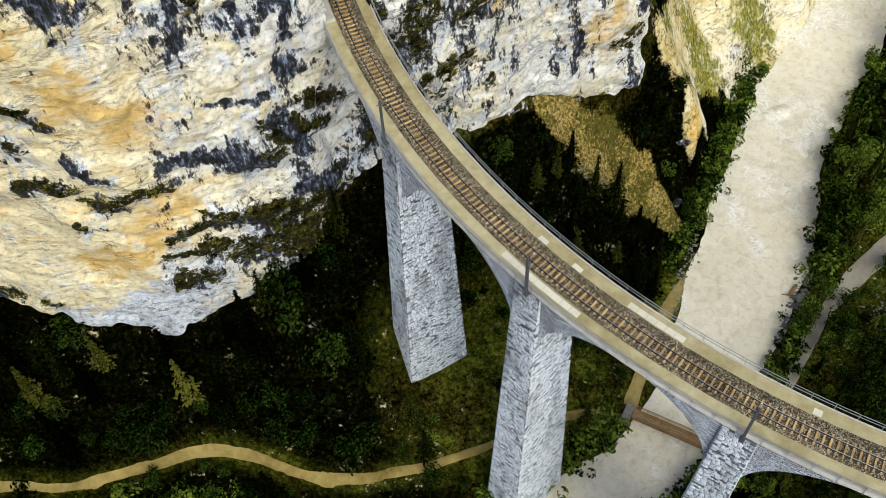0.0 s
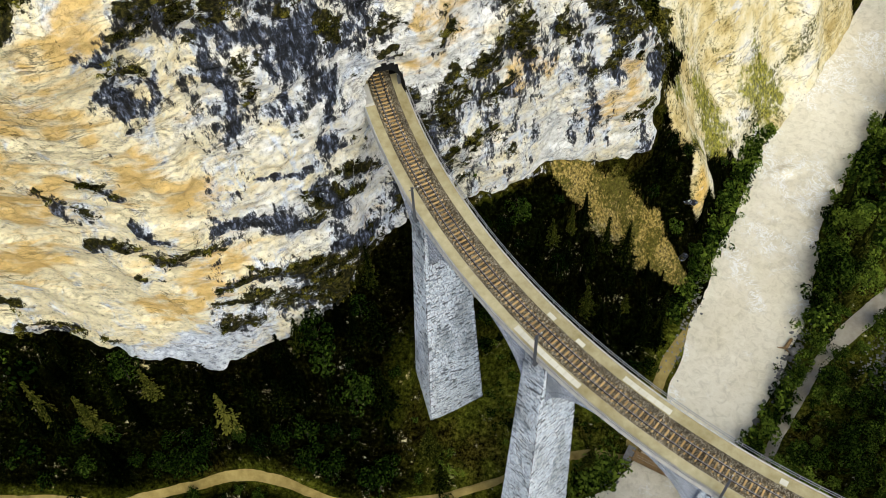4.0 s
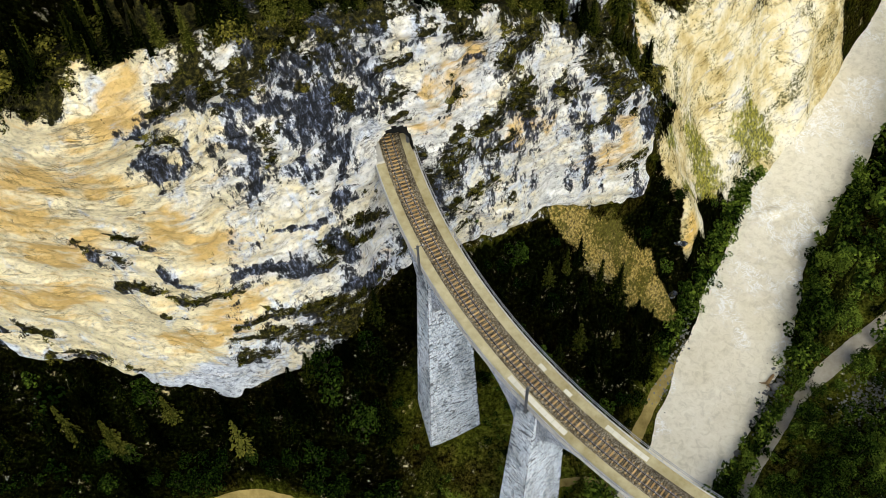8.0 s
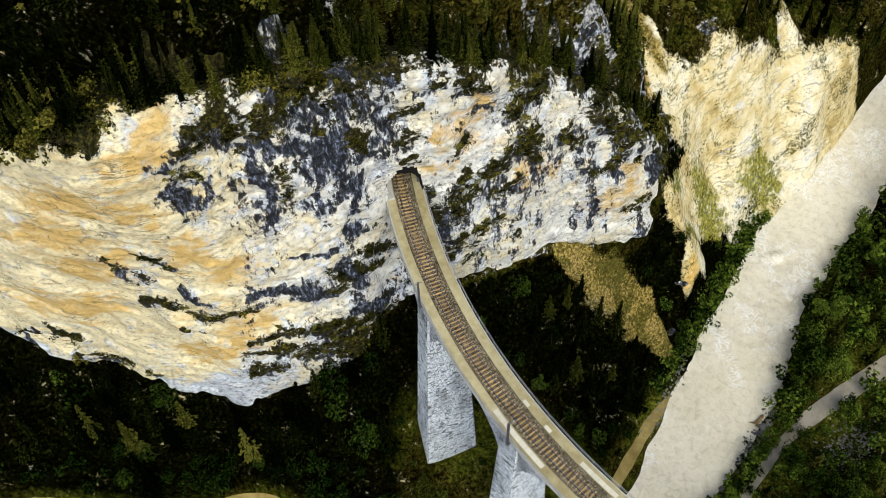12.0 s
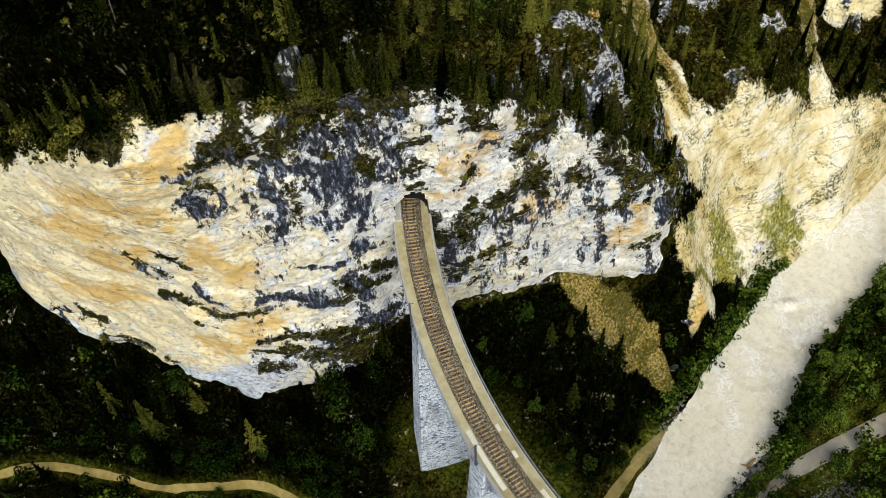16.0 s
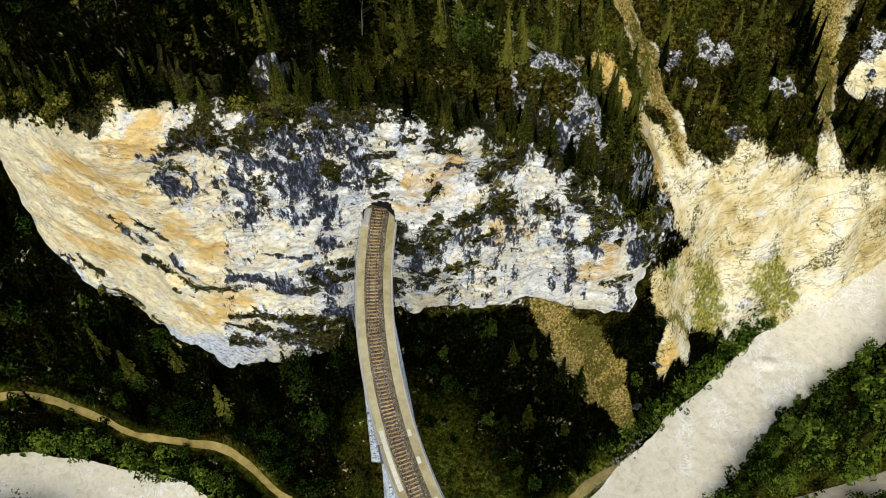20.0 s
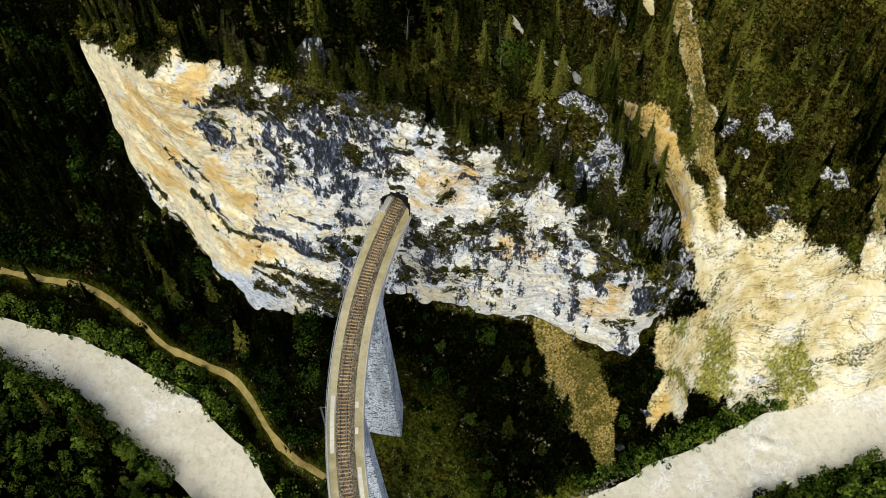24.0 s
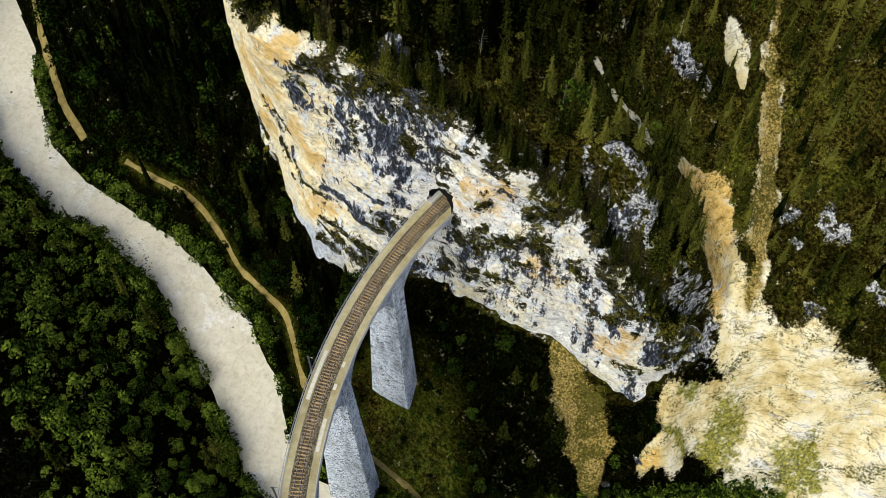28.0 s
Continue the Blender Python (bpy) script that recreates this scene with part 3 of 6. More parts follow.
def part(name, me, parent=None, label=""):
    """One mesh object under a thing or a part; me: a mesh, or a bmesh with its material."""
    ob = new(name, me)
    if parent is not None:
        ob.parent = parent
    return tagged(ob, label)


def empty(name, at=(0, 0, 0)):
    ob = new(name)
    ob.location = at
    return ob


def grid_faces(rows, cols):
    i = np.arange(rows - 1)[:, None] * cols + np.arange(cols - 1)[None]
    return np.stack([i, i + 1, i + cols + 1, i + cols], -1).reshape(-1, 4)


def box(lo, hi, bevel=0.0):
    """Vertices and faces of a bar, its upper edges taken off by bevel."""
    (a, b, c), (d, e, f) = lo, hi
    k = bevel
    v = [(a, b, c), (d, b, c), (d, e, c), (a, e, c), (a, b, f - k), (d, b, f - k), (d, e, f - k), (a, e, f - k),
         (a + k, b + k, f), (d - k, b + k, f), (d - k, e - k, f), (a + k, e - k, f)]
    fs = [(3, 2, 1, 0), (0, 1, 5, 4), (1, 2, 6, 5), (2, 3, 7, 6), (3, 0, 4, 7), (4, 5, 9, 8), (5, 6, 10, 9), (6, 7, 11, 10), (7, 4, 8, 11), (8, 9, 10, 11)]
    return v, fs


def merged(pieces):
    """Several (verts, faces) as one."""
    v, f = [], []
    for a, b in pieces:
        n = len(v)
        v += [tuple(p) for p in a]
        f += [tuple(i + n for i in q) for q in b]
    return v, f


# ---- the railway's circle ----
CX, CY, RAD = 80.5, 121.0, 100.0
PORTAL, FAR_END = -162.6, -82.6
PIERS = [-150.1, -136.6, -123.1, -109.6, -96.1]


def deck_z(a):
    return 65.5 + 0.02 * RAD * radians(-141.2 - a)


def on_deck(a, r, z=0.0):
    """The point at angle a (degrees), radius r, z above the walkway."""
    return (CX + r * math.cos(radians(a)), CY + r * math.sin(radians(a)), deck_z(a) + z)


FOOTPATH_FAR = [(-200, 42), (-184, 36.4), (-172, 32.8), (-153, 30.8), (-138, 29.6), (-123, 31)]
FOOTPATH = [(-108, 38), (-98, 42), (-90, 46.8), (-84, 50.3), (-72, 52.5), (-61, 52.5), (-49, 55.6), (-42, 57.4), (-35, 56.2), (-24, 53.3), (-17, 52.9), (-7, 54.5), (2, 58), (14.5, 63), (22, 64.8), (26, 64)]


# ---- ground ----
SCREE = [np.array(q, float) for q in (
    [(-16.4, 125.2, 0.7), (-11.4, 126.6, 1.0), (-6.6, 127.9, 1.1), (-1.2, 128.6, 1.0), (3.4, 131.1, 0.8)],
    [(5.5, 136, 2.4), (10, 140, 4.0), (13.6, 137.9, 5.2), (19.2, 136.1, 5.8), (23.2, 136.8, 6.0), (28.6, 137, 5.5)],
    [(-14, 168, 1.7), (-5.7, 162.2, 1.7), (-0.4, 159.8, 1.7), (4.8, 156.6, 2.2), (10, 153.4, 2.5), (15.1, 150.1, 2.5), (19.2, 147.8, 2.2), (24.4, 144.7, 2), (27.8, 140.2, 2.2)],
    [(-9.3, 155.4, 2.4), (-6.7, 156.1, 1.5), (-3.3, 154.4, 0.7)],
    [(30.7, 135.8, 5.2), (40.5, 141.5, 6.0), (51, 148, 6.6), (63, 156, 8.0), (80, 167, 8.5)],
    [(34.6, 119.4, 3.6), (43, 130.5, 6.6), (52.3, 140.3, 7), (66, 152, 7), (80, 164, 7)],
    [(39.8, 112.4, 2.1), (40.9, 117.9, 3.3)],
    [(12.5, 103.3, 2.2), (18, 104.3, 4.2), (24, 104.6, 5.2), (30, 103.4, 4.6), (35.5, 100.3, 2.2)])]
SCREE_SIDE = [np.array(q, float) for q in (
    [(42, 200, 5), (46.8, 187.5, 5), (48.2, 183.8, 4.6), (51.1, 176.7, 3.6), (53.3, 168.3, 2.6), (57, 164, 3.3)],
    [(64, 186, 3.5), (61.1, 183.8, 3), (57.4, 180.2, 2.4)])]
RUSTY = [[(7.1, 136.4, 2.2), (9.6, 140.7, 2.8)], [(12, 139, 2.2), (16, 137.5, 2.2)], [(20, 133, 1.4), (24, 133, 1.4)], [(39.6, 112.3, 0.9), (40.4, 112.8, 0.9)], [(49, 181, 1.2), (52, 174, 1.0)]]
CRAGS = [
    [(4.6, 113.5, 1.6), (7.2, 115.4, 2.0), (10.4, 117, 1.8)], [(12.2, 115, 1.8), (14.6, 117.8, 1.8), (15.5, 116.7, 1.4)], [(1.2, 109.6, 0.9), (3.3, 111.1, 0.8)],
    [(-12.4, 141.6, 1.6), (-9, 142.9, 2), (-5.2, 145.4, 1.3)], [(19.2, 152.7, 1.3), (21.8, 153.8, 1.1)], [(25.6, 158.3, 1.6), (29.4, 159.6, 1.8)], [(23.7, 151, 0.6), (25.6, 152.5, 0.6)],
    [(36.1, 148.2, 0.9), (38.1, 150.7, 0.8)], [(22.8, 121.4, 1.3), (24.7, 128.9, 1.3)], [(41.4, 158.6, 1.1), (45, 160.4, 1.3)]]
CRAGS_FAR = [[(58.6, 185, 2.5), (61.9, 181.6, 2.3)], [(29, 121, 1.6), (30.5, 128, 1.8), (27.5, 131.3, 1.3)], [(-22, 92.5, 1.0), (-13, 94, 1.0)], [(-30, 82.2, 1.8), (-26.5, 83.4, 1.2)]]
LUSH = [[(42.1, 132.4, 2.7), (44.5, 129, 3.6), (45.5, 123.9, 2.2)], [(51.9, 141.1, 1.4), (56.2, 142.9, 3.7), (61.4, 146.3, 2)], [(37.8, 118.4, 1), (41.4, 119.7, 1.1)], [(33.5, 122.5, 1.2), (35, 126, 1.2)]]
TUFTED = [[(12, 103.5, 6), (20, 106, 8), (29, 105, 8), (37, 100, 5)], [(-14, 168, 1.6), (5, 156.5, 2.0), (20, 147.5, 2.2), (28, 140, 1.2)], [(42, 196, 5), (47, 184, 5), (51, 176, 3.5), (53.5, 167, 2)]]


def tuftiness(x, y):
    return bands(TUFTED, x, y, 1.2, 96)


def cragginess(x, y):
    """Bare knobs of rock above the brow."""
    e, _, side = along(EDGE, x, y)
    brow = 0.62 * np.clip(1.5 - e / 8, 0, 1) * (side > 0) * np.clip((x + 34) / 6, 0, 1) * np.clip((24 - x) / 8, 0, 1)
    return np.maximum(bands(CRAGS + CRAGS_FAR, x, y, 1.0, 41, 1.15), brow)


def bareness(x, y):
    out = np.zeros(np.shape(x))
    fray = 1.1 * waves(x, y, 5, 98) + 0.8 * waves(x, y, 2.2, 99)
    for q in SCREE + SCREE_SIDE:
        d, s, _ = along(q, x, y)
        d = np.maximum(d + fray, 0)
        out = np.maximum(out, np.clip(1.15 - d / np.interp(s, np.arange(len(q)), q[:, 2]), 0, 1))
    return out * (1 - 0.7 * bands(CRAGS + CRAGS_FAR, x, y, 1.0, 41))


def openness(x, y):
    """Sunny dry slopes above the cliff, mown terrace and meadow below; elsewhere forest floor with the trees' shade
    painted in.
    """
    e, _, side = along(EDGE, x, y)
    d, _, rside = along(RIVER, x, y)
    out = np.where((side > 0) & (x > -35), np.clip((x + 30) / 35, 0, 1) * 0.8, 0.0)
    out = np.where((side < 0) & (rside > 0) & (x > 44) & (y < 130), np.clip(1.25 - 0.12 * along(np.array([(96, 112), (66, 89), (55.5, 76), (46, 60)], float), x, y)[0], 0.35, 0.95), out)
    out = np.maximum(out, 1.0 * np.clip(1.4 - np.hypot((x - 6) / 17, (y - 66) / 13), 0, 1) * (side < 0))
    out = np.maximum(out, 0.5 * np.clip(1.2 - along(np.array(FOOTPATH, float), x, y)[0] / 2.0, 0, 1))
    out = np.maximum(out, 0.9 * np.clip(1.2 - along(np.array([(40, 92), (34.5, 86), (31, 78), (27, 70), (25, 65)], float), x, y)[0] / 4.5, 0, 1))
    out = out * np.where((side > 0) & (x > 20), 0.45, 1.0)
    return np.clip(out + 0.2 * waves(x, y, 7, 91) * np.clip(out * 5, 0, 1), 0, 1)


def build_ground():
    near_x = np.concatenate([np.arange(-150, -20, 1.0), np.arange(-20, 90, 0.6), np.arange(90, 130.1, 1.0)])
    near_y = np.concatenate([np.arange(-20, 95, 1.0), np.arange(95, 180, 0.6), np.arange(180, 215.1, 1.0)])
    xs = np.concatenate([[-2500, -1400, -800, -500, -350, -260, -210, -175], near_x, [150, 180, 230, 320, 500, 900, 1500, 2500]])
    ys = np.concatenate([[-2500, -1300, -700, -400, -250, -160, -110, -75, -45], near_y, [235, 270, 330, 450, 700, 1200, 2500]])
    gx, gy = np.meshgrid(xs, ys)
    gz = np.minimum(ground_height(np.clip(gx, -240, 200), np.clip(gy, -90, 260)), 260)
    # rills worn down the bare slopes
    down = 0.64 * gx + 0.77 * gy
    gz = gz + bareness(gx, gy) * (0.3 * abs(waves(down, 0.15 * (gx - gy), 4.5, 95)) + 0.15 * abs(waves(down, 0.2 * (gx - gy), 2.1, 96)))
    # crags stand out of the slope in broken steps
    rock = cragginess(gx, gy)
    gz = gz + np.clip(rock - 0.3, 0, 1) * (0.9 + 1.1 * abs(waves(gx, gy, 3.1, 92)) + 0.8 * waves(gx, gy, 1.5, 93))
    # beds and small breaks on the pale wall
    wall = bareness(gx, gy) * np.clip((gx - 26) / 8, 0, 1)
    gz = gz + wall * (0.7 * abs(waves(gx + gz, gy - gz, 5, 88)) + 0.35 * waves(gx, gy + gz, 2.2, 89))
    v = np.stack([gx, gy, gz], -1).reshape(-1, 3)
    f = grid_faces(len(ys), len(xs))
    mid = v[f].mean(1)
    r = np.hypot(mid[:, 0] - CX, mid[:, 1] - CY)
    a = np.degrees(np.arctan2(mid[:, 1] - CY, mid[:, 0] - CX))
    hole = (abs(r - 99.9) < 4.2) & (a < PORTAL + 3) & (a > PORTAL - 12) & (v[f][:, :, 2].min(1) < 78) & (v[f][:, :, 2].max(1) > 60)
    bare = bareness(v[:, 0], v[:, 1])
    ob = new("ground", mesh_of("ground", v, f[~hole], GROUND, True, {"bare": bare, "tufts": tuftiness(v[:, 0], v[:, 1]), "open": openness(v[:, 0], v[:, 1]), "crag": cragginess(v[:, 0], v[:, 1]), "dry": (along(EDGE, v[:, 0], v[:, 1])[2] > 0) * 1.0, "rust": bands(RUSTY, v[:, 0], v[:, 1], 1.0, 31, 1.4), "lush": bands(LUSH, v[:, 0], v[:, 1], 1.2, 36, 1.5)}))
    tagged(ob, "steep valley ground of dark grass, litter and yellow scree", "ground", kind="structure")


build_ground()


# bands on the cliff: x, height, half width, from end to end
MOSS_WEST = [
    [(-54.3, 71.7, 0.7), (-52.3, 68.3, 1.2), (-51.1, 64.7, 1)], [(-51.9, 58.1, 1.1), (-49.8, 57.8, 1.6), (-46.7, 58.1, 1.1)],
    [(-46.6, 55, 1.1), (-42.7, 53.5, 1.8), (-39.2, 54.2, 1.6), (-35.9, 54.4, 0.7)], [(-73.4, 31.7, 0.9), (-68, 32.4, 0.9), (-63.4, 32.5, 0.8)],
    [(-75.3, 42.4, 0.8), (-73, 41, 1.3), (-70.1, 39.2, 1.1)], [(-83.1, 36.8, 0.6), (-77.7, 39.2, 0.8)], [(-47.8, 49.9, 0.8), (-46.2, 48.9, 0.7)],
    [(-59.4, 31.6, 0.6), (-56.8, 31.6, 0.5)], [(-49.3, 72.9, 0.7), (-47, 71.4, 0.8), (-45.9, 68.3, 0.7)], [(-39.9, 89.8, 0.9), (-37.1, 86.8, 0.8)]]
MOSS_FOOT = [
    [(-39.1, 44.2, 0.7), (-34.6, 46.5, 0.9), (-30.3, 46, 1.6), (-25.7, 42.7, 2.4)], [(-39.6, 41.1, 1.1), (-33, 40.3, 1.3)], [(-39.2, 36, 1.3), (-35.9, 33.5, 1.4)],
    [(-24.2, 40.8, 3.0), (-19.3, 37.8, 3.0)], [(-38.5, 93.6, 1.1), (-36.1, 93.8, 1.2)], [(-47.4, 99.1, 0.6), (-47.6, 97.2, 0.4)],
    [(-25.4, 60.4, 0.4), (-21.2, 56.6, 0.6), (-18.2, 50.5, 0.7)], [(-19.6, 57.9, 1.0), (-15.5, 53.5, 1.0)], [(-30, 37, 3.5), (-22, 34, 3.5), (-16, 36, 2)], [(-13, 42, 1.6), (-12, 48, 1.2)]]
MOSS_MID = [
    [(-10.3, 64.7, 1.5), (-10.4, 56, 1.5), (-8.1, 59.9, 1.2)], [(-5.5, 63.7, 1.4), (-5.7, 55.7, 1.8), (-3.9, 59.5, 1.2)], [(-0.6, 64.1, 2.1), (2, 65.9, 1.8)], [(-2.2, 50.9, 1.1), (0.8, 50.7, 1.4)],
    [(1.1, 56.3, 1.5), (3.7, 57.6, 1.2)], [(5.2, 68.4, 2.3), (7, 61, 1.3)], [(4.2, 75.4, 2.4), (6.5, 77.5, 2.4)], [(11.6, 65.4, 1.1), (14.6, 60.2, 0.8)], [(18.1, 64.7, 2), (22.3, 59.6, 2.5), (25.5, 56, 1.9)],
    [(22, 54, 1.9), (20.5, 51.3, 1.4)], [(16.1, 52.6, 1.1), (17.8, 51.1, 0.9)], [(19, 69, 2), (14, 74, 2)]]
MOSS_BROW = [
    [(-13.2, 83.4, 0.8), (-10.4, 83.5, 0.7)], [(-16.7, 81.2, 1.2), (-18.8, 84.1, 1.1)], [(-12.7, 74, 0.8), (-12, 74.2, 0.8)], [(-4, 86.1, 1.4), (-0.8, 83.2, 1.1)], [(-8.2, 88.3, 0.8), (-9.7, 86.8, 0.8)],
    [(-32.5, 93.4, 2.2), (-28.3, 91.2, 1.9), (-25, 94.6, 2.2)], [(-22.6, 88.7, 0.9), (-21.5, 88.2, 0.9)], [(-20.8, 94.1, 1), (-20, 94, 1)], [(-7.6, 45.6, 0.8), (-5.7, 50.4, 1)], [(-4.2, 75.8, 0.6), (-5.6, 73, 0.7)], [(-35, 96, 1.6), (-33, 95, 2)]]
SLATE_WEST = [
    [(-41.2, 88.4, 1), (-40.6, 84.6, 1.6), (-38.9, 82.2, 1.4)], [(-37, 85.6, 0.7), (-37.1, 82.4, 0.6)], [(-31, 87.7, 1.2), (-30.3, 83.8, 1), (-29.7, 79, 1.2), (-29.6, 73.1, 0.9)],
    [(-32.7, 89.8, 0.7), (-30.2, 88.9, 1.3), (-26.7, 85.8, 1.1), (-22.7, 84.6, 1.1)], [(-40.2, 93, 0.7), (-41.5, 91.7, 0.7)], [(-23.4, 77.8, 0.8), (-23.7, 72.4, 0.6)],
    [(-19.8, 78.3, 1.1), (-19.2, 73.7, 1.1), (-18.7, 68.2, 1.5)], [(-81.7, 31, 0.8), (-82.2, 35, 0.6)], [(-51.2, 99.1, 0.6), (-49, 99.1, 0.6)], [(-44.7, 61.6, 0.9), (-42.9, 58.8, 1.1)]]
SLATE_CAVE_LOW = [
    [(-35.4, 60.8, 1.1), (-32.4, 55.9, 1.8), (-27.7, 54.7, 2), (-23.3, 51, 1.6)], [(-20.3, 49.6, 1.3), (-22.6, 58.8, 1.2)],
    # last band of this row: the dark of a cave hole painted on
    [(-29.5, 64.8, 0.6), (-25.2, 63, 0.7), (-22.3, 61.8, 0.9)], [(-20.7, 43.3, 1.9), (-17.4, 41, 1.7)], [(-21.1, 65.8, 1.1), (-18.5, 61.9, 1.4)]]
SLATE_EAST = [
    [(-8.4, 58.1, 1.3), (-8.2, 49.8, 1)], [(17.6, 43.3, 1.3), (17.5, 36.5, 0.9)], [(21.7, 49.1, 1), (22.3, 48, 0.9)], [(-19.8, 89.8, 1.3), (-22.1, 93.4, 1)], [(-17.6, 78.9, 1.3), (-19.6, 79.9, 0.9)],
    [(30.4, 41.8, 1.5), (29.5, 46, 1.3)], [(-1, 79.1, 0.6), (-0.6, 78, 0.6)], [(-13.6, 90.7, 1), (-16.8, 92.9, 1.2), (-13.3, 91.9, 1.2)], [(-22.8, 85.5, 1), (-24.6, 82.4, 0.7)]]
OCHRE_WEST = [
    [(-44.3, 93.8, 1.3), (-41.1, 96.4, 0.8)], [(-72.9, 50.8, 1.8), (-67.1, 52.8, 1.7), (-61.5, 53.7, 1.3)], [(-64.1, 74.6, 1.2), (-59.1, 76.4, 1.4)], [(-50.3, 40.3, 0.9), (-44.6, 41.4, 1.3)],
    [(-40.8, 46.5, 1.4), (-36, 50.8, 1)], [(-61.6, 64.8, 1.1), (-53, 70.9, 1)], [(-43, 72.2, 1), (-38.1, 67.4, 1.5)], [(-60.3, 83.4, 1.3), (-51.6, 86.3, 1.5), (-45, 83.2, 0.9)]]
OCHRE_EAST = [
    [(-3.4, 75.2, 1.3), (-1.6, 80.8, 0.9)], [(22.2, 42.7, 1.8), (25.2, 47.9, 1.2)], [(2.9, 63.5, 0.5), (6.7, 57.3, 0.7), (10.6, 57.8, 0.5)], [(-7, 78.1, 0.7), (-6.5, 77, 0.7)], [(-8.6, 70.7, 0.7), (-8, 70, 0.7)]]


cliff_seats, rim_seats = [], []


def build_cliff():
    seg = np.hypot(*np.diff(CLIFF[:, :2], axis=0).T)
    run = np.concatenate([[0], np.cumsum(seg)])
    u = np.arange(0, run[-1], 0.36)
    # rounded plan line
    us = [np.interp(np.clip(u + o, 0, run[-1]), run, CLIFF[:, k]) for k in range(5) for o in (-4, -2, 0, 2, 4)]
    x, y, foot, top, lean = [sum(us[5 * k:5 * k + 5]) / 5 for k in range(5)]
    tx, ty = np.gradient(x), np.gradient(y)
    tl = np.hypot(tx, ty)
    ox, oy = ty / tl, -tx / tl
    rows = 200
    w = np.linspace(0, 1, rows)[:, None]
    z = (foot - 5) * (1 - w) + (top + 0.5) * w
    U = np.broadcast_to(u, z.shape)
    XX = np.broadcast_to(x, z.shape)
    bed = z + 0.22 * U + 1.2 * waves(U, z, 9, 17)
    d = -lean * w
    d = d + 1.4 * waves(U, z * 0.8, 19, 11) + 0.8 * waves(U, bed, 8, 12) + 0.16 * (1 - 2 * abs(waves(U * 0.9, bed * 1.3, 3.4, 13))) + 0.07 * (1 - 2 * abs(waves(U, bed, 1.5, 14))) + 0.06 * waves(U, z, 0.75, 15)
    moss = bands(MOSS_WEST + MOSS_FOOT + MOSS_MID + MOSS_BROW, XX, z, 1.2)
    ledge = waves(U * 0.25, bed, 5.5, 16)
    d = d + 0.8 * np.clip(ledge - 0.35, 0, 1) - 0.5 * np.clip(-ledge - 0.4, 0, 1)
    # broken blocks with sharp steps between them
    d = d + 0.32 * np.tanh(5 * waves(U * 0.8, bed, 3.6, 18)) + 0.16 * np.tanh(5 * waves(U, bed * 1.2, 1.9, 19)) * np.clip((XX + 60) / 30, 0.35, 1)
    # overgrown ledges stand out, and the rock is undercut beneath
    d = d + 0.5 * moss - 0.45 * np.roll(moss, -7, axis=0) * (w < 0.93)
    # the brow rounds off into the slope above
    d = d - 3.0 * np.clip((w - 0.93) / 0.07, 0, 1) ** 2
    X, Y = x + ox * d, y + oy * d
    px, py, pz = on_deck(PORTAL, 99.9)
    extra = []
    for k in range(1, 6):
        bx, by = X[-1] - ox * 1.6 * k, Y[-1] - oy * 1.6 * k
        extra.append(np.stack([bx, by, np.maximum(ground_height(bx, by) + 0.25 - 0.4 * k, top - 0.5 * k)], -1))
    v = np.concatenate([np.stack([X, Y, z], -1), np.array(extra)], 0)
    nrow, ncol = v.shape[:2]
    f = grid_faces(nrow, ncol)
    fl = v.reshape(-1, 3)
    mid = fl[f].mean(1)
    mr, ma = np.hypot(mid[:, 0] - CX, mid[:, 1] - CY) - 99.9, np.degrees(np.arctan2(mid[:, 1] - CY, mid[:, 0] - CX))
    h = mid[:, 2] - pz
    hole = (abs(ma - PORTAL) < 8) & (abs(mr) < 2.75) & (h > -1.2) & (h < 2.6 + np.sqrt(np.clip(2.75 ** 2 - mr ** 2, 0, None)))
    stain, green, ochre, warm, cool = [np.zeros((nrow, ncol)) for _ in range(5)]
    blots = np.clip(waves(U, z * 0.3, 5, 75) * 1.4 + 0.6 * waves(U, z * 0.4, 2, 78), 0, 1) * np.clip((XX + 46) / 14, 0.05, 1)
    stain[:rows] = np.maximum(bands(SLATE_WEST + SLATE_CAVE_LOW + SLATE_EAST, XX, z, 1.2, 61, 1.1), 0.6 * blots)
    stain[:rows] = np.maximum(stain[:rows], 0.85 * np.exp(-((XX + 22) / 15) ** 2) * np.clip((z - 66) / 14, 0, 1) * (0.75 + 0.6 * waves(U, z, 4, 70)))
    stain[:rows] = np.maximum(stain[:rows], 0.75 * bands(MOSS_WEST + MOSS_FOOT + MOSS_MID + MOSS_BROW, XX, z + 0.8, 1.2, 66, 1.5))
    rim = np.clip((w - 0.965 + 0.03 * waves(U, z, 4, 76)) / 0.04, 0, 1)
    ambient = 0.8 * np.clip(waves(U, z, 5, 77) * 1.6 + 0.7 * waves(U, z, 2.2, 79) - 0.5, 0, 1) * np.clip((XX + 42) / 14, 0, 1)
    ambient = np.maximum(ambient, 0.75 * np.clip((z - top + 13) / 8, 0, 1) * np.clip(0.45 + waves(U, z, 5, 84) + 0.5 * waves(U, z, 2, 85), 0, 1) * np.clip((XX + 38) / 5, 0, 1))
    green[:rows] = np.maximum(np.maximum(moss, rim * np.where(XX > -44, 0.6 + 0.7 * waves(U, z, 5, 81), 1.3)), ambient)
    green[rows:] = np.where(x > -30, 0.7 + 0.5 * waves(u, 0 * u, 5, 82), 1.2)
    stain[rows:] = 0.7
    ochre[:rows] = bands(OCHRE_WEST + OCHRE_EAST, XX, z, 2.5, 51, 2.2)
    warm[:rows] = np.clip((-XX - 22) / 20, -0.05, 1)
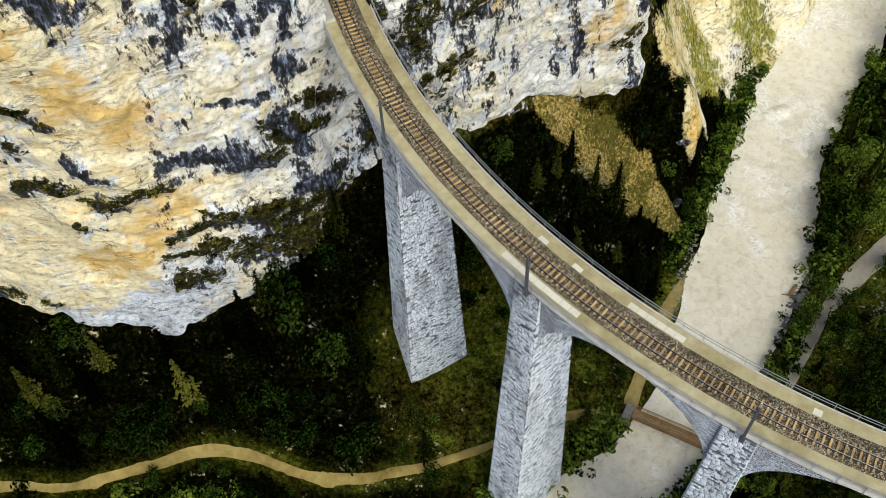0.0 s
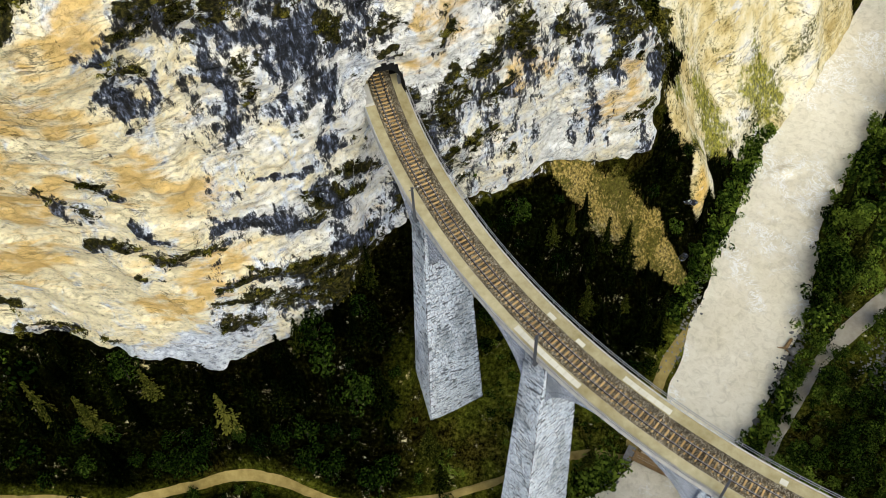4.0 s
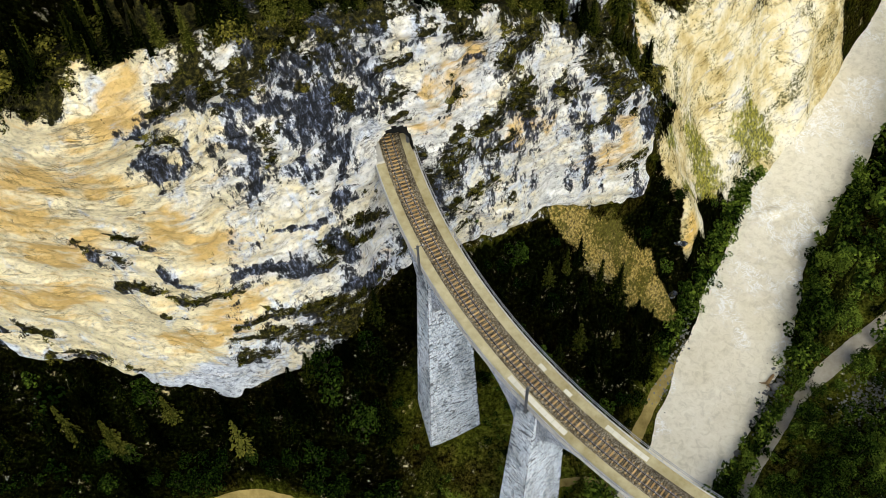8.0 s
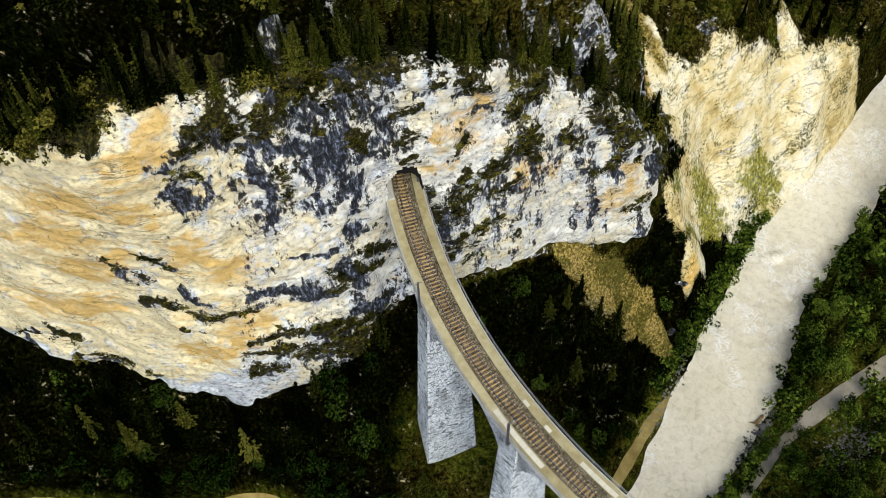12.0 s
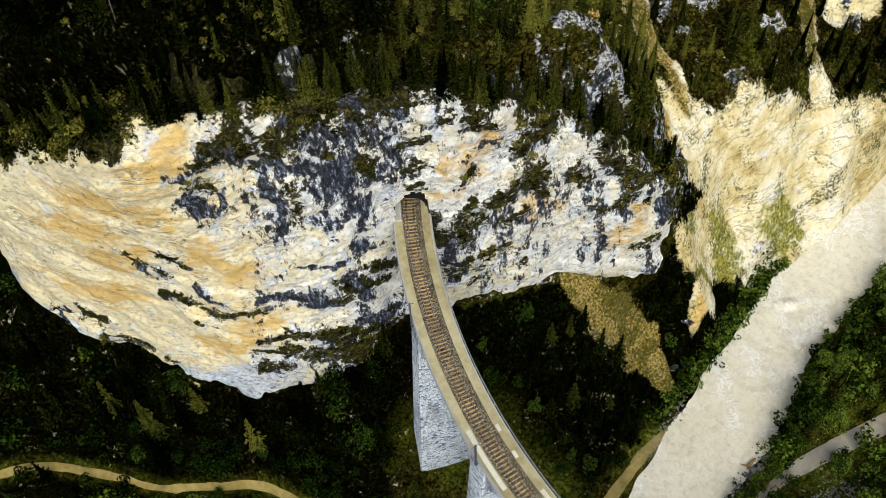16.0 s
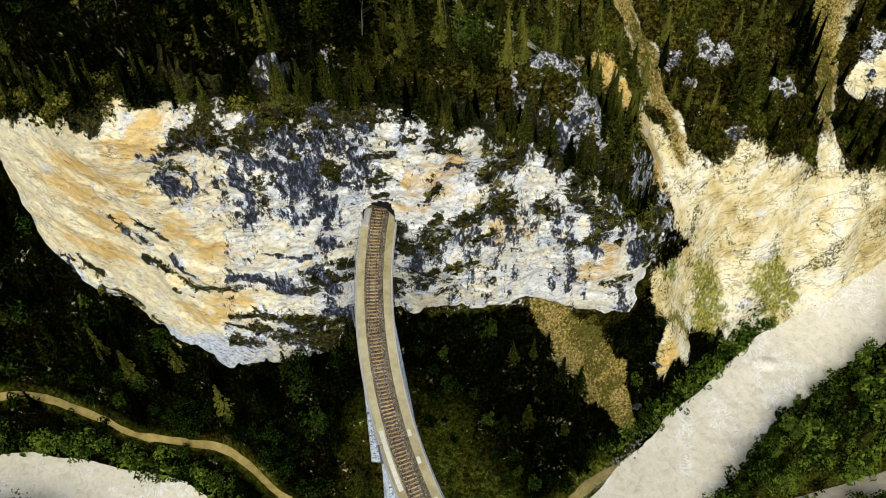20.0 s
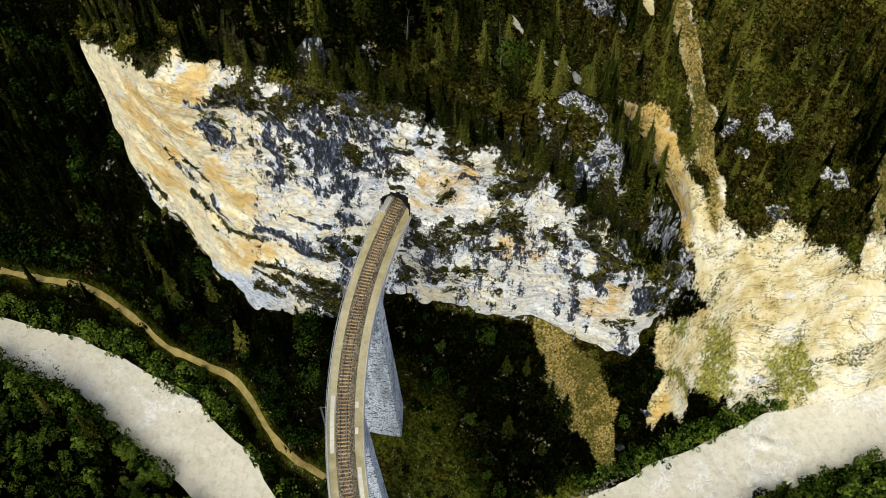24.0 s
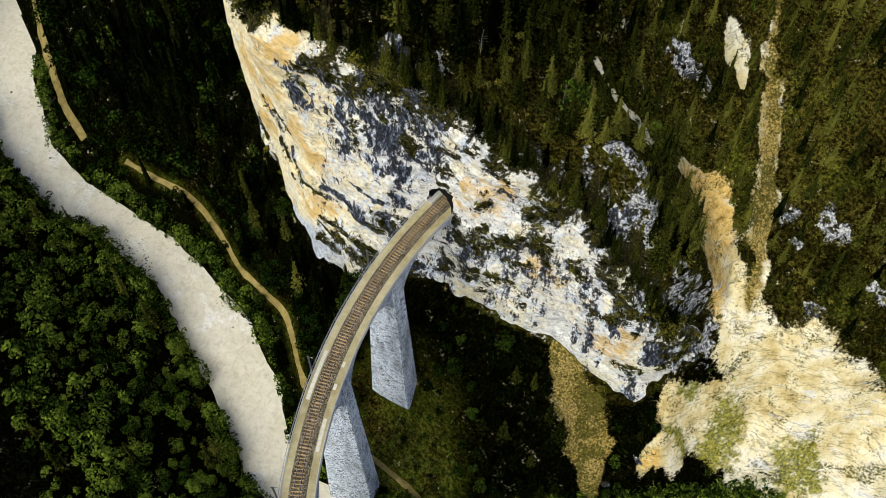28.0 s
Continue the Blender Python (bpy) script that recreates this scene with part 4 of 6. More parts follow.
    cool[:rows] = np.clip((-XX - 30) / 15, 0, 1) * np.clip((0.27 + 0.06 * waves(U, z, 6, 80) - w) / 0.12, 0, 1)
    warm[:rows] -= 1.2 * cool[:rows]
    ob = new("cliff", mesh_of("cliff", fl, f[~hole][:, ::-1], LIMESTONE, False, {"stain": stain.ravel(), "green": green.ravel(), "ochre": ochre.ravel(), "warm": warm.ravel(), "cool": cool.ravel()}))
    tagged(ob, "sheer pale limestone cliff with ochre patches and dark streaks", "cliff", kind="structure")
    rng = np.random.default_rng(78)
    for _ in range(650):
        i, j = int(rng.integers(rows - 7, nrow - 1)), int(rng.integers(20, ncol - 2))
        p = v[i, j]
        if p[0] > -44 and waves(p[0], p[1], 6, 83) < 0.15:
            continue
        cliff_seats.append((p[0], p[1], p[2] - 0.2, rng.uniform(0.4, 1.25), rng.uniform(0, 6.28), int(rng.integers(4))))
    for _ in range(320):
        i, j = int(rng.integers(rows - 3, nrow)), int(rng.integers(20, ncol - 2))
        rim_seats.append((*v[i, j][:2], v[i, j][2] - 0.4, rng.uniform(0.3, 0.7), rng.uniform(0, 6.28), int(rng.integers(5)), rng.uniform(0.1, 0.75)))
    # seats for the bushes that cling to it
    rng = np.random.default_rng(77)
    pick = np.argwhere(green[:rows] > 0.6)
    pick = pick[rng.permutation(len(pick))[:900]]
    for i, j in pick:
        p = v[i, j]
        if np.hypot(p[0] - px, p[1] - py) > 7:
            cliff_seats.append((p[0] + ox[j] * 0.1, p[1] + oy[j] * 0.1, p[2] - 0.3, rng.uniform(0.22, 0.62), rng.uniform(0, 6.28), int(rng.integers(4))))


build_cliff()


def ribbon(name, line, z_off, width, material, step=1.2, label="", category="", across=6, ragged=0.35):
    """A track laid on the ground along a line."""
    line = np.array(line, float)
    seg = np.hypot(*np.diff(line[:, :2], axis=0).T)
    run = np.concatenate([[0], np.cumsum(seg)])
    s = np.arange(0, run[-1], step)
    xy = np.stack([sum(np.interp(np.clip(s + o, 0, run[-1]), run, line[:, k]) for o in (-4, -2, 0, 2, 4)) / 5 for k in (0, 1)], -1)
    t = np.gradient(xy, axis=0)
    t /= np.hypot(*t.T)[:, None]
    nrm = np.stack([-t[:, 1], t[:, 0]], -1)
    wd = width if np.isscalar(width) else np.interp(s, run, width)
    wd = wd + ragged * waves(s, s * 0, 3.0, 21)
    rows = []
    for k in np.linspace(-1, 1, across):
        p = xy + nrm * (k * wd / 2 + (0.25 * waves(s, s * 0 + k, 2.2, 22) if abs(k) == 1 else 0))[:, None]
        zz = ground_height(p[:, 0], p[:, 1]) + z_off - (0.22 if abs(k) == 1 else 0)
        rows.append(np.column_stack([p, zz]))
    v = np.array(rows)
    ob = new(name, mesh_of(name, v.reshape(-1, 3), grid_faces(across, len(s))[:, ::-1], material, True))
    return tagged(ob, label, category, kind="structure")


def build_water():
    s = np.arange(0, len(RIVER) - 1, 0.03)
    cx, cy, hw = [np.interp(s, np.arange(len(RIVER)), RIVER[:, k]) for k in range(3)]
    zz = np.interp(s, np.arange(len(RIVER)), RIVER_FALL)
    tx, ty = np.gradient(cx), np.gradient(cy)
    tx, ty = np.convolve(np.pad(tx, 12, mode="edge"), np.ones(25) / 25, "valid"), np.convolve(np.pad(ty, 12, mode="edge"), np.ones(25) / 25, "valid")
    n = np.hypot(tx, ty)
    k = np.linspace(-1, 1, 60)[:, None]
    X, Y = cx - ty / n * k * (hw + 2.5), cy + tx / n * k * (hw + 2.5)
    rip = 0.10 * waves(X, Y, 2.1, 31) + 0.12 * waves(X, Y, 4.5, 32) + 0.05 * waves(X, Y, 0.9, 33)
    rough = np.clip(0.6 + 0.9 * waves(X, Y, 14, 34), 0.3, 1.6)
    v = np.stack([X, Y, zz + rip * rough], -1)
    f = grid_faces(60, len(s))
    chop = np.clip(1.6 * waves(X, Y, 9, 35) + 0.8 * waves(X, Y, 3, 36), 0, 1.2)
    chop = chop + np.exp(-((s - 4.2) / 1.0) ** 2) * np.clip(0.6 + waves(X, Y, 6, 38), 0, 1)
    # a standing wave over a sunken rock
    hump = np.exp(-((X - 61.5) / 2.0) ** 2 - ((Y - 127.9) / 1.3) ** 2)
    chop = chop + 1.2 * hump
    v[..., 2] += 0.55 * hump
    v[..., 2] += 0.22 * chop * abs(waves(X, Y, 1.6, 37))
    ob = new("water", mesh_of("water", v.reshape(-1, 3), f, WATER, True, {"foam": chop.ravel()}))
    tagged(ob, "milky fast river with standing waves and foam", "river", kind="structure")


build_water()
ribbon("path_west", FOOTPATH, 0.12, 1.6, PATH_DIRT, label="narrow trodden earth path through grass and trees", category="path")
RIGHT_ROAD = [(96, 112), (84, 103), (73, 94.5), (66, 89), (61, 84), (55.5, 76), (50.5, 68), (46, 60), (38, 58.5)]
ribbon("road_east", RIGHT_ROAD, 0.12, [5.0, 5.0, 4.6, 4.0, 3.2, 2.6, 2.2, 2.0, 2], ROAD_GRAVEL, label="gravel and earth track beside the river", category="road")
ribbon("path_far", FOOTPATH_FAR, 0.12, 2.6, PATH_DIRT, label="broad pale earth path along the wooded river bank", category="path")
ribbon("path_bank", [(40, 92), (34.5, 86), (31, 78), (27, 70), (25, 65)], 0.12, 2.6, PATH_DIRT, label="faint earth path along the river bank", category="path")

# ---- viaduct ----
viaduct = empty("railway_viaduct", (24, 34, 0))
tagged(viaduct, "tall curved viaduct of grey limestone with tapering piers", "bridge")


def under(ob, parent):
    """Parents ob and leaves it where it stands."""
    ob.parent = parent
    ob.matrix_parent_inverse = Matrix.Translation(parent.location).inverted()
    return ob


def face_uv(me):
    """Lays the joints level: along the wall, and up."""
    uv = me.uv_layers.new(name="face")
    for p in me.polygons:
        n = p.normal
        t = Vector((-n.y, n.x, 0))
        t = t.normalized() if t.length > 0.2 else Vector((1, 0, 0))
        b = n.cross(t)
        for li in p.loop_indices:
            c = me.vertices[me.loops[li].vertex_index].co
            uv.data[li].uv = (c.dot(t), c.dot(b))


def sweep(a0, a1, step, section, close=True):
    """A section of (radius, z) points swept round the circle."""
    n = max(2, int(abs(a1 - a0) / step) + 1)
    v = [on_deck(a, r, z) for a in np.linspace(a0, a1, n) for r, z in section]
    k = len(section)
    f = []
    for i in range(n - 1):
        for j in range(k if close else k - 1):
            q = (j + 1) % k
            f.append((i * k + j, i * k + q, (i + 1) * k + q, (i + 1) * k + j))
    if close:
        f += [tuple(range(k))[::-1], tuple((n - 1) * k + j for j in range(k))]
    return v, f


SPRING = 11.4
SPAN_HALF = 10.0


def build_pier(ang):
    """A shaft that tapers on all four sides, from below the ground to the deck."""
    base = min(ground_height(*on_deck(ang, r)[:2]) for r in (96, 100, 104)) - 3
    zt = deck_z(ang) - 0.75
    zs = deck_z(ang) - SPRING
    rings = []
    lv = list(np.linspace(base, zs, 12)) + [zs + 0.01] + list(np.linspace(zs + 2, zt, 5))
    for z in lv:
        k = (zt - z)
        ro, ri = 102.85 + 0.041 * k, 97.05 - 0.036 * k
        ht = 1.62 + 0.018 * k
        ring = []
        for r, s in ((ri, -1), (ro, -1), (ro, 1), (ri, 1)):
            a = ang + math.degrees(s * ht / RAD)
            ring.append((CX + r * math.cos(radians(a)) - 0.0, CY + r * math.sin(radians(a)), z))
        rings.append(ring)
    v = [p for q in rings for p in q]
    f = [(i * 4 + j, i * 4 + (j + 1) % 4, (i + 1) * 4 + (j + 1) % 4, (i + 1) * 4 + j) for i in range(len(lv) - 1) for j in range(4)]
    f += [(3, 2, 1, 0), tuple(len(v) - 4 + j for j in range(4))]
    me = mesh_of("pier", v, f, MORTAR)
    face_uv(me)
    pier = under(part("pier", me, None, "tapering pier of coursed grey stone"), viaduct)
    # rough blocks standing proud of the joints, course by course
    rng = random.Random(int(-ang * 10))
    sv, sf = [], []
    z = base + 0.3
    while z < zt - 0.5:
        h = rng.uniform(0.22, 0.34)
        k = zt - z
        ro, ri, ht = 102.85 + 0.041 * k, 97.05 - 0.036 * k, 1.62 + 0.018 * k
        cs = []
        for r, s in ((ri, -1), (ro, -1), (ro, 1), (ri, 1)):
            a = ang + math.degrees(s * ht / RAD)
            cs.append(Vector((CX + r * math.cos(radians(a)), CY + r * math.sin(radians(a)), z)))
        cen = sum(cs, Vector()) / 4
        for j in range(4):
            p, q = cs[j], cs[(j + 1) % 4]
            d = (q - p).normalized()
            out = Vector((d.y, -d.x, 0))
            if out.dot(p - cen) < 0:
                out = -out
            u, ln = rng.uniform(0, 0.1), (q - p).length
            while u < ln - 0.25:
                wd = min(rng.uniform(0.3, 0.75), ln - u)
                if rng.random() < 0.9:
                    pr = rng.uniform(0.02, 0.10)
                    n0 = len(sv)
                    for uu, hh, oo in ((u, 0, 0), (u + wd, 0, 0), (u + wd, h, -0.012), (u, h, -0.012), (u + 0.05, 0.04, pr), (u + wd - 0.05, 0.04, pr), (u + wd - 0.05, h - 0.05, pr), (u + 0.05, h - 0.05, pr)):
                        c = p + d * uu + out * oo
                        sv.append((c.x, c.y, z + hh))
                    sf += [tuple(n0 + t for t in q4) for q4 in ((4, 5, 6, 7), (0, 1, 5, 4), (1, 2, 6, 5), (2, 3, 7, 6), (3, 0, 4, 7))]
                u += wd + rng.uniform(0.04, 0.08)
        z += h + rng.uniform(0.045, 0.08)
    blocks = part("masonry_facing", mesh_of("masonry_facing", np.array(sv), np.array(sf), STONE), pier, "rough grey limestone blocks in courses")
    tagged(blocks, "rough grey limestone blocks in courses", kind="stuff")
    return pier


def build_arch(a_mid):
    """One round arch with its walls up to the deck."""
    n = 28
    ro, ri = 102.55, 97.4
    cols = []
    for q in np.linspace(-1, 1, n):
        a = a_mid + math.degrees(q * (SPAN_HALF + 0.6) / RAD)
        s = min(1.0, abs(q) * (SPAN_HALF + 0.6) / SPAN_HALF)
        rise = SPAN_HALF * math.sqrt(max(0.0, 1 - s * s))
        cols.append((a, -SPRING + rise - (0.0 if s < 1 else 0.6)))
    v = []
    for a, zb in cols:
        v += [on_deck(a, ri, -0.7), on_deck(a, ro, -0.7), on_deck(a, ro, zb), on_deck(a, ri, zb)]
    f = []
    for i in range(n - 1):
        for j in range(4):
            f.append((i * 4 + j, i * 4 + (j + 1) % 4, (i + 1) * 4 + (j + 1) % 4, (i + 1) * 4 + j))
    f += [(3, 2, 1, 0), tuple(len(v) - 4 + j for j in range(4))]
    me = mesh_of("arch", v, f, MASONRY)
    face_uv(me)
    ob = under(part("arch", me, None, "round masonry arch and its side walls"), viaduct)
    # rings of voussoirs, a little proud
    for r0, r1 in ((ro - 0.1, ro + 0.06), (ri - 0.06, ri + 0.1)):
        v, f, n = [], [], 25
        for t in range(n):
            th = math.pi * t / (n - 1)
            for rr, q in ((r0, SPAN_HALF), (r1, SPAN_HALF), (r1, SPAN_HALF + 0.75), (r0, SPAN_HALF + 0.75)):
                a = a_mid + math.degrees(-math.cos(th) * q / RAD)
                v.append(on_deck(a, rr, -SPRING + q * math.sin(th)))
        for t in range(n - 1):
            f += [(t * 4 + j, t * 4 + (j + 1) % 4, t * 4 + 4 + (j + 1) % 4, t * 4 + 4 + j) for j in range(4)]
        me = mesh_of("arch_ring", v, f, MASONRY)
        face_uv(me)
        part("arch_ring", me, ob, "ring of wedge-shaped stones")
    return ob


for pa in PIERS:
    build_pier(pa)
for am in [p - 6.75 for p in PIERS] + [PIERS[-1] + 6.75]:
    build_arch(am)


def abutment(name, a0, a1):
    v, f = sweep(a0, a1, 1.0, [(97.2, -0.7), (102.75, -0.7), (103.8, -34), (96.2, -34)])
    me = mesh_of(name, v, f, MASONRY)
    face_uv(me)
    return under(part(name, me, None, "stone abutment wall"), viaduct)


abutment("abutment", PORTAL - 1.0, PORTAL - 0.2 + 1.0)
abutment("abutment", FAR_END - 0.4, FAR_END + 9)


def deck_part(name, material, section, label, a0=PORTAL - 0.5, a1=FAR_END + 9, step=0.6):
    me = mesh_of(name, *sweep(a0, a1, step, section), material)
    face_uv(me)
    return under(part(name, me, None, label), viaduct)


deck_part("cornice", COPING, [(96.85, -0.72), (103.05, -0.72), (103.15, -0.45), (103.0, -0.12), (96.9, -0.12), (96.75, -0.45)], "projecting stone cornice")
deck_part("walkway", WALKWAY, [(101.55, -0.12), (102.85, -0.12), (102.85, 0.04), (101.55, 0.06)], "worn tan concrete walkway")
deck_part("walkway", WALKWAY, [(97.05, -0.12), (98.35, -0.12), (98.35, 0.06), (97.05, 0.04)], "worn tan concrete walkway")
deck_part("edge_kerb", COPING, [(102.86, -0.11), (103.0, -0.11), (103.0, 0.16), (102.86, 0.16)], "thin pale edge kerb")
deck_part("edge_kerb", COPING, [(96.9, -0.11), (97.04, -0.11), (97.04, 0.16), (96.9, 0.16)], "thin pale edge kerb")


def slab_run(a0, a1, r0, r1):
    n = max(1, int(abs(a1 - a0) * RAD * radians(1) / 1.0))
    for i in range(n):
        b0, b1 = a0 + (a1 - a0) * (i + 0.02) / n, a0 + (a1 - a0) * (i + 0.98) / n
        me = mesh_of("slab", *sweep(b0, b1, 0.2, [(r0, 0.03), (r1, 0.03), (r1, 0.085), (r0, 0.085)]), NEW_SLAB)
        under(part("slab", me, None, "pale new concrete slab"), viaduct)


slab_run(-138.9, -133.2, 101.75, 102.45)
slab_run(-131.6, -127.9, 97.55, 98.2)
slab_run(-138.3, -137.6, 97.75, 98.3)
slab_run(-135.6, -134.9, 97.75, 98.3)
slab_run(-120.4, -119.9, 97.55, 98.2)


# ---- track ----
track = empty("railway_track", on_deck(-123, 100))
tagged(track, "single narrow-gauge track on oak sleepers and brown ballast", "railway track")
MID = 100.2


def ballast():
    sec_r = [98.36, 98.7, 99.05, 99.28, 99.42, 100.2, 100.98, 101.12, 101.32, 101.54]
    sec_z = [0.08, 0.19, 0.24, 0.22, 0.14, 0.10, 0.14, 0.22, 0.20, 0.08]
    angs = np.arange(PORTAL - 14, FAR_END + 9, 0.1)
    v = []
    for a in angs:
        for r, z in zip(sec_r, sec_z):
            s = a * RAD * radians(1)
            v.append(on_deck(a, r, z + 0.035 * float(waves(s, r, 0.5, 41)) + 0.03 * float(waves(s, r, 1.7, 42))))
    return mesh_of("ballast", v, grid_faces(len(angs), len(sec_r)), BALLAST)


under(part("ballast", ballast(), None, "brown crushed-stone ballast"), track)
for rr in (MID - 0.56, MID + 0.56):
    z0 = 0.243
    foot = mesh_of("rail", *sweep(PORTAL - 14, FAR_END + 9, 0.5, [(rr - 0.11, z0), (rr + 0.11, z0), (rr + 0.04, z0 + 0.04), (rr + 0.012, z0 + 0.10), (rr - 0.012, z0 + 0.10), (rr - 0.02, z0 + 0.03)]), RAIL)
    rail = under(part("rail", foot, None, "rust-brown steel rail"), track)
    head = mesh_of("rail_head", *sweep(PORTAL - 14, FAR_END + 9, 0.5, [(rr - 0.034, z0 + 0.095), (rr + 0.034, z0 + 0.095), (rr + 0.034, z0 + 0.132), (rr + 0.02, z0 + 0.14), (rr - 0.02, z0 + 0.14), (rr - 0.034, z0 + 0.132)]), RAIL_HEAD)
    part("rail_head", head, rail, "worn rail head")

SLEEPER_MESH = mesh_of("sleeper", *box((-0.95, -0.105, 0.0), (0.95, 0.105, 0.14), 0.015), SLEEPER)
FAST_MESH = mesh_of("fastening", *box((-0.16, -0.035, 0.125), (0.16, 0.035, 0.16), 0.015), FASTENER)
a = PORTAL - 6
while a < FAR_END + 4:
    m = Matrix.Translation(on_deck(a, MID, 0.10)) @ pose(0, 0, 0, 0, 0, a + random.uniform(-0.4, 0.4))
    sl = part("sleeper", SLEEPER_MESH, track)
    sl.matrix_parent_inverse = Matrix.Translation(track.location).inverted()
    sl.matrix_basis = m
    for q in (-0.56, 0.56):
        part("fastening", FAST_MESH, sl).location = (q, 0, 0)
    a += math.degrees(0.66 / RAD)


# ---- railings ----
def railing(r, a0, a1):
    ra = empty("railing", on_deck((a0 + a1) / 2, r))
    tagged(ra, "thin galvanised handrail on slim posts along the viaduct edge", "railing")
    post = mesh_of("post", *merged([box((-0.03, -0.03, -0.75), (0.03, 0.03, 1.02), 0.006), box((-0.07, -0.07, -0.5), (0.0, 0.07, -0.3), 0.01)]), STEEL)
    n = int(abs(a1 - a0) * RAD * radians(1) / 2.2)
    for i in range(n + 1):
        a = a0 + (a1 - a0) * i / n
        p = part("post", post, ra)
        p.matrix_parent_inverse = Matrix.Translation(ra.location).inverted()
        p.matrix_basis = Matrix.Translation(on_deck(a, r)) @ pose(0, 0, 0, 0, 0, a)
    for z in (0.55, 1.0):
        me = mesh_of("handrail", *sweep(a0, a1, 0.5, [(r - 0.025, z - 0.025), (r + 0.025, z - 0.025), (r + 0.025, z + 0.025), (r - 0.025, z + 0.025)]), STEEL)
        under(part("handrail", me, None), ra)


railing(103.12, PORTAL + 1.0, FAR_END + 4)
railing(96.78, PORTAL + 1.0, FAR_END + 4)


# ---- catenary masts on the outer side of the piers ----
def mast(ang):
    root = empty("catenary_mast", on_deck(ang, 103.35, -1.3))
    root.rotation_euler = (0, 0, radians(ang))
    tagged(root, "grey steel catenary mast bracketed to the pier head", "mast", group="catenary masts")
    h = 7.0
    pcs = [box((-0.12, -0.14, 0), (-0.09, 0.14, h)), box((0.09, -0.14, 0), (0.12, 0.14, h)), box((-0.09, -0.012, 0), (0.09, 0.012, h))]
    part("post", mesh_of("post", *merged(pcs), MAST_STEEL), root)
    part("bracket", mesh_of("bracket", *box((-0.7, -0.25, 0.1), (0.15, 0.25, 0.35), 0.02), MAST_STEEL), root)
    part("arm", mesh_of("arm", *merged([box((-0.7, -0.035, h - 0.35), (0.1, 0.035, h - 0.25)), box((0.1, -0.035, h - 0.5), (0.45, 0.035, h - 0.42))]), MAST_STEEL), root)
    part("insulator", mesh_of("insulator", *merged([box((-0.85, -0.07, h - 0.38), (-0.7, 0.07, h - 0.22), 0.03)]), FASTENER), root)


for pa in PIERS[:4]:
    mast(pa + 0.2)


# ---- tunnel ----
def tunnel():
    sec = [(-2.7, -0.6), (-2.7, 2.4)] + [(-2.7 * math.cos(t), 2.4 + 2.75 * math.sin(t)) for t in np.linspace(0.15, math.pi - 0.15, 14)] + [(2.7, 2.4), (2.7, -0.6)]
    out = [(99.9 + p * 1.0, q) for p, q in sec]
    # reaches out past the rock, so its black paints the mouth's shade
    v, f = sweep(PORTAL + 1.7, PORTAL - 18, 0.8, out)
    f = [q for q in f if len(q) == 4]
    k = len(out)
    n = len(v) // k
    f.append(tuple((n - 1) * k + j for j in range(k)))
    # a rough bore
    v = [(x + 0.25 * float(waves(y + z, x, 1.4, 51)), y + 0.25 * float(waves(x + z, y, 1.4, 52)), z + 0.2 * float(waves(x, y + z, 1.3, 53))) for x, y, z in v]
    ob = new("tunnel_wall", mesh_of("tunnel_wall", v, f, LINING))
    tagged(ob, "dark rock-cut railway tunnel in the cliff", "tunnel", kind="structure")


tunnel()

# ---- trees ----


def cone_mesh(r0, r1, h, n=6, wob=0.0, rng=None):
    v, f = [], []
    for i, q in enumerate((0, 0.35, 0.7, 1)):
        r = r0 + (r1 - r0) * q
        ox, oy = ((rng.uniform(-wob, wob), rng.uniform(-wob, wob)) if rng and i else (0, 0))
        v += [(ox + r * math.cos(2 * math.pi * k / n), oy + r * math.sin(2 * math.pi * k / n), h * q) for k in range(n)]
    for i in range(3):
        f += [(i * n + k, i * n + (k + 1) % n, (i + 1) * n + (k + 1) % n, (i + 1) * n + k) for k in range(n)]
    f.append(tuple(3 * n + k for k in range(n)))
    return v, f


CORE_SIDES = 7


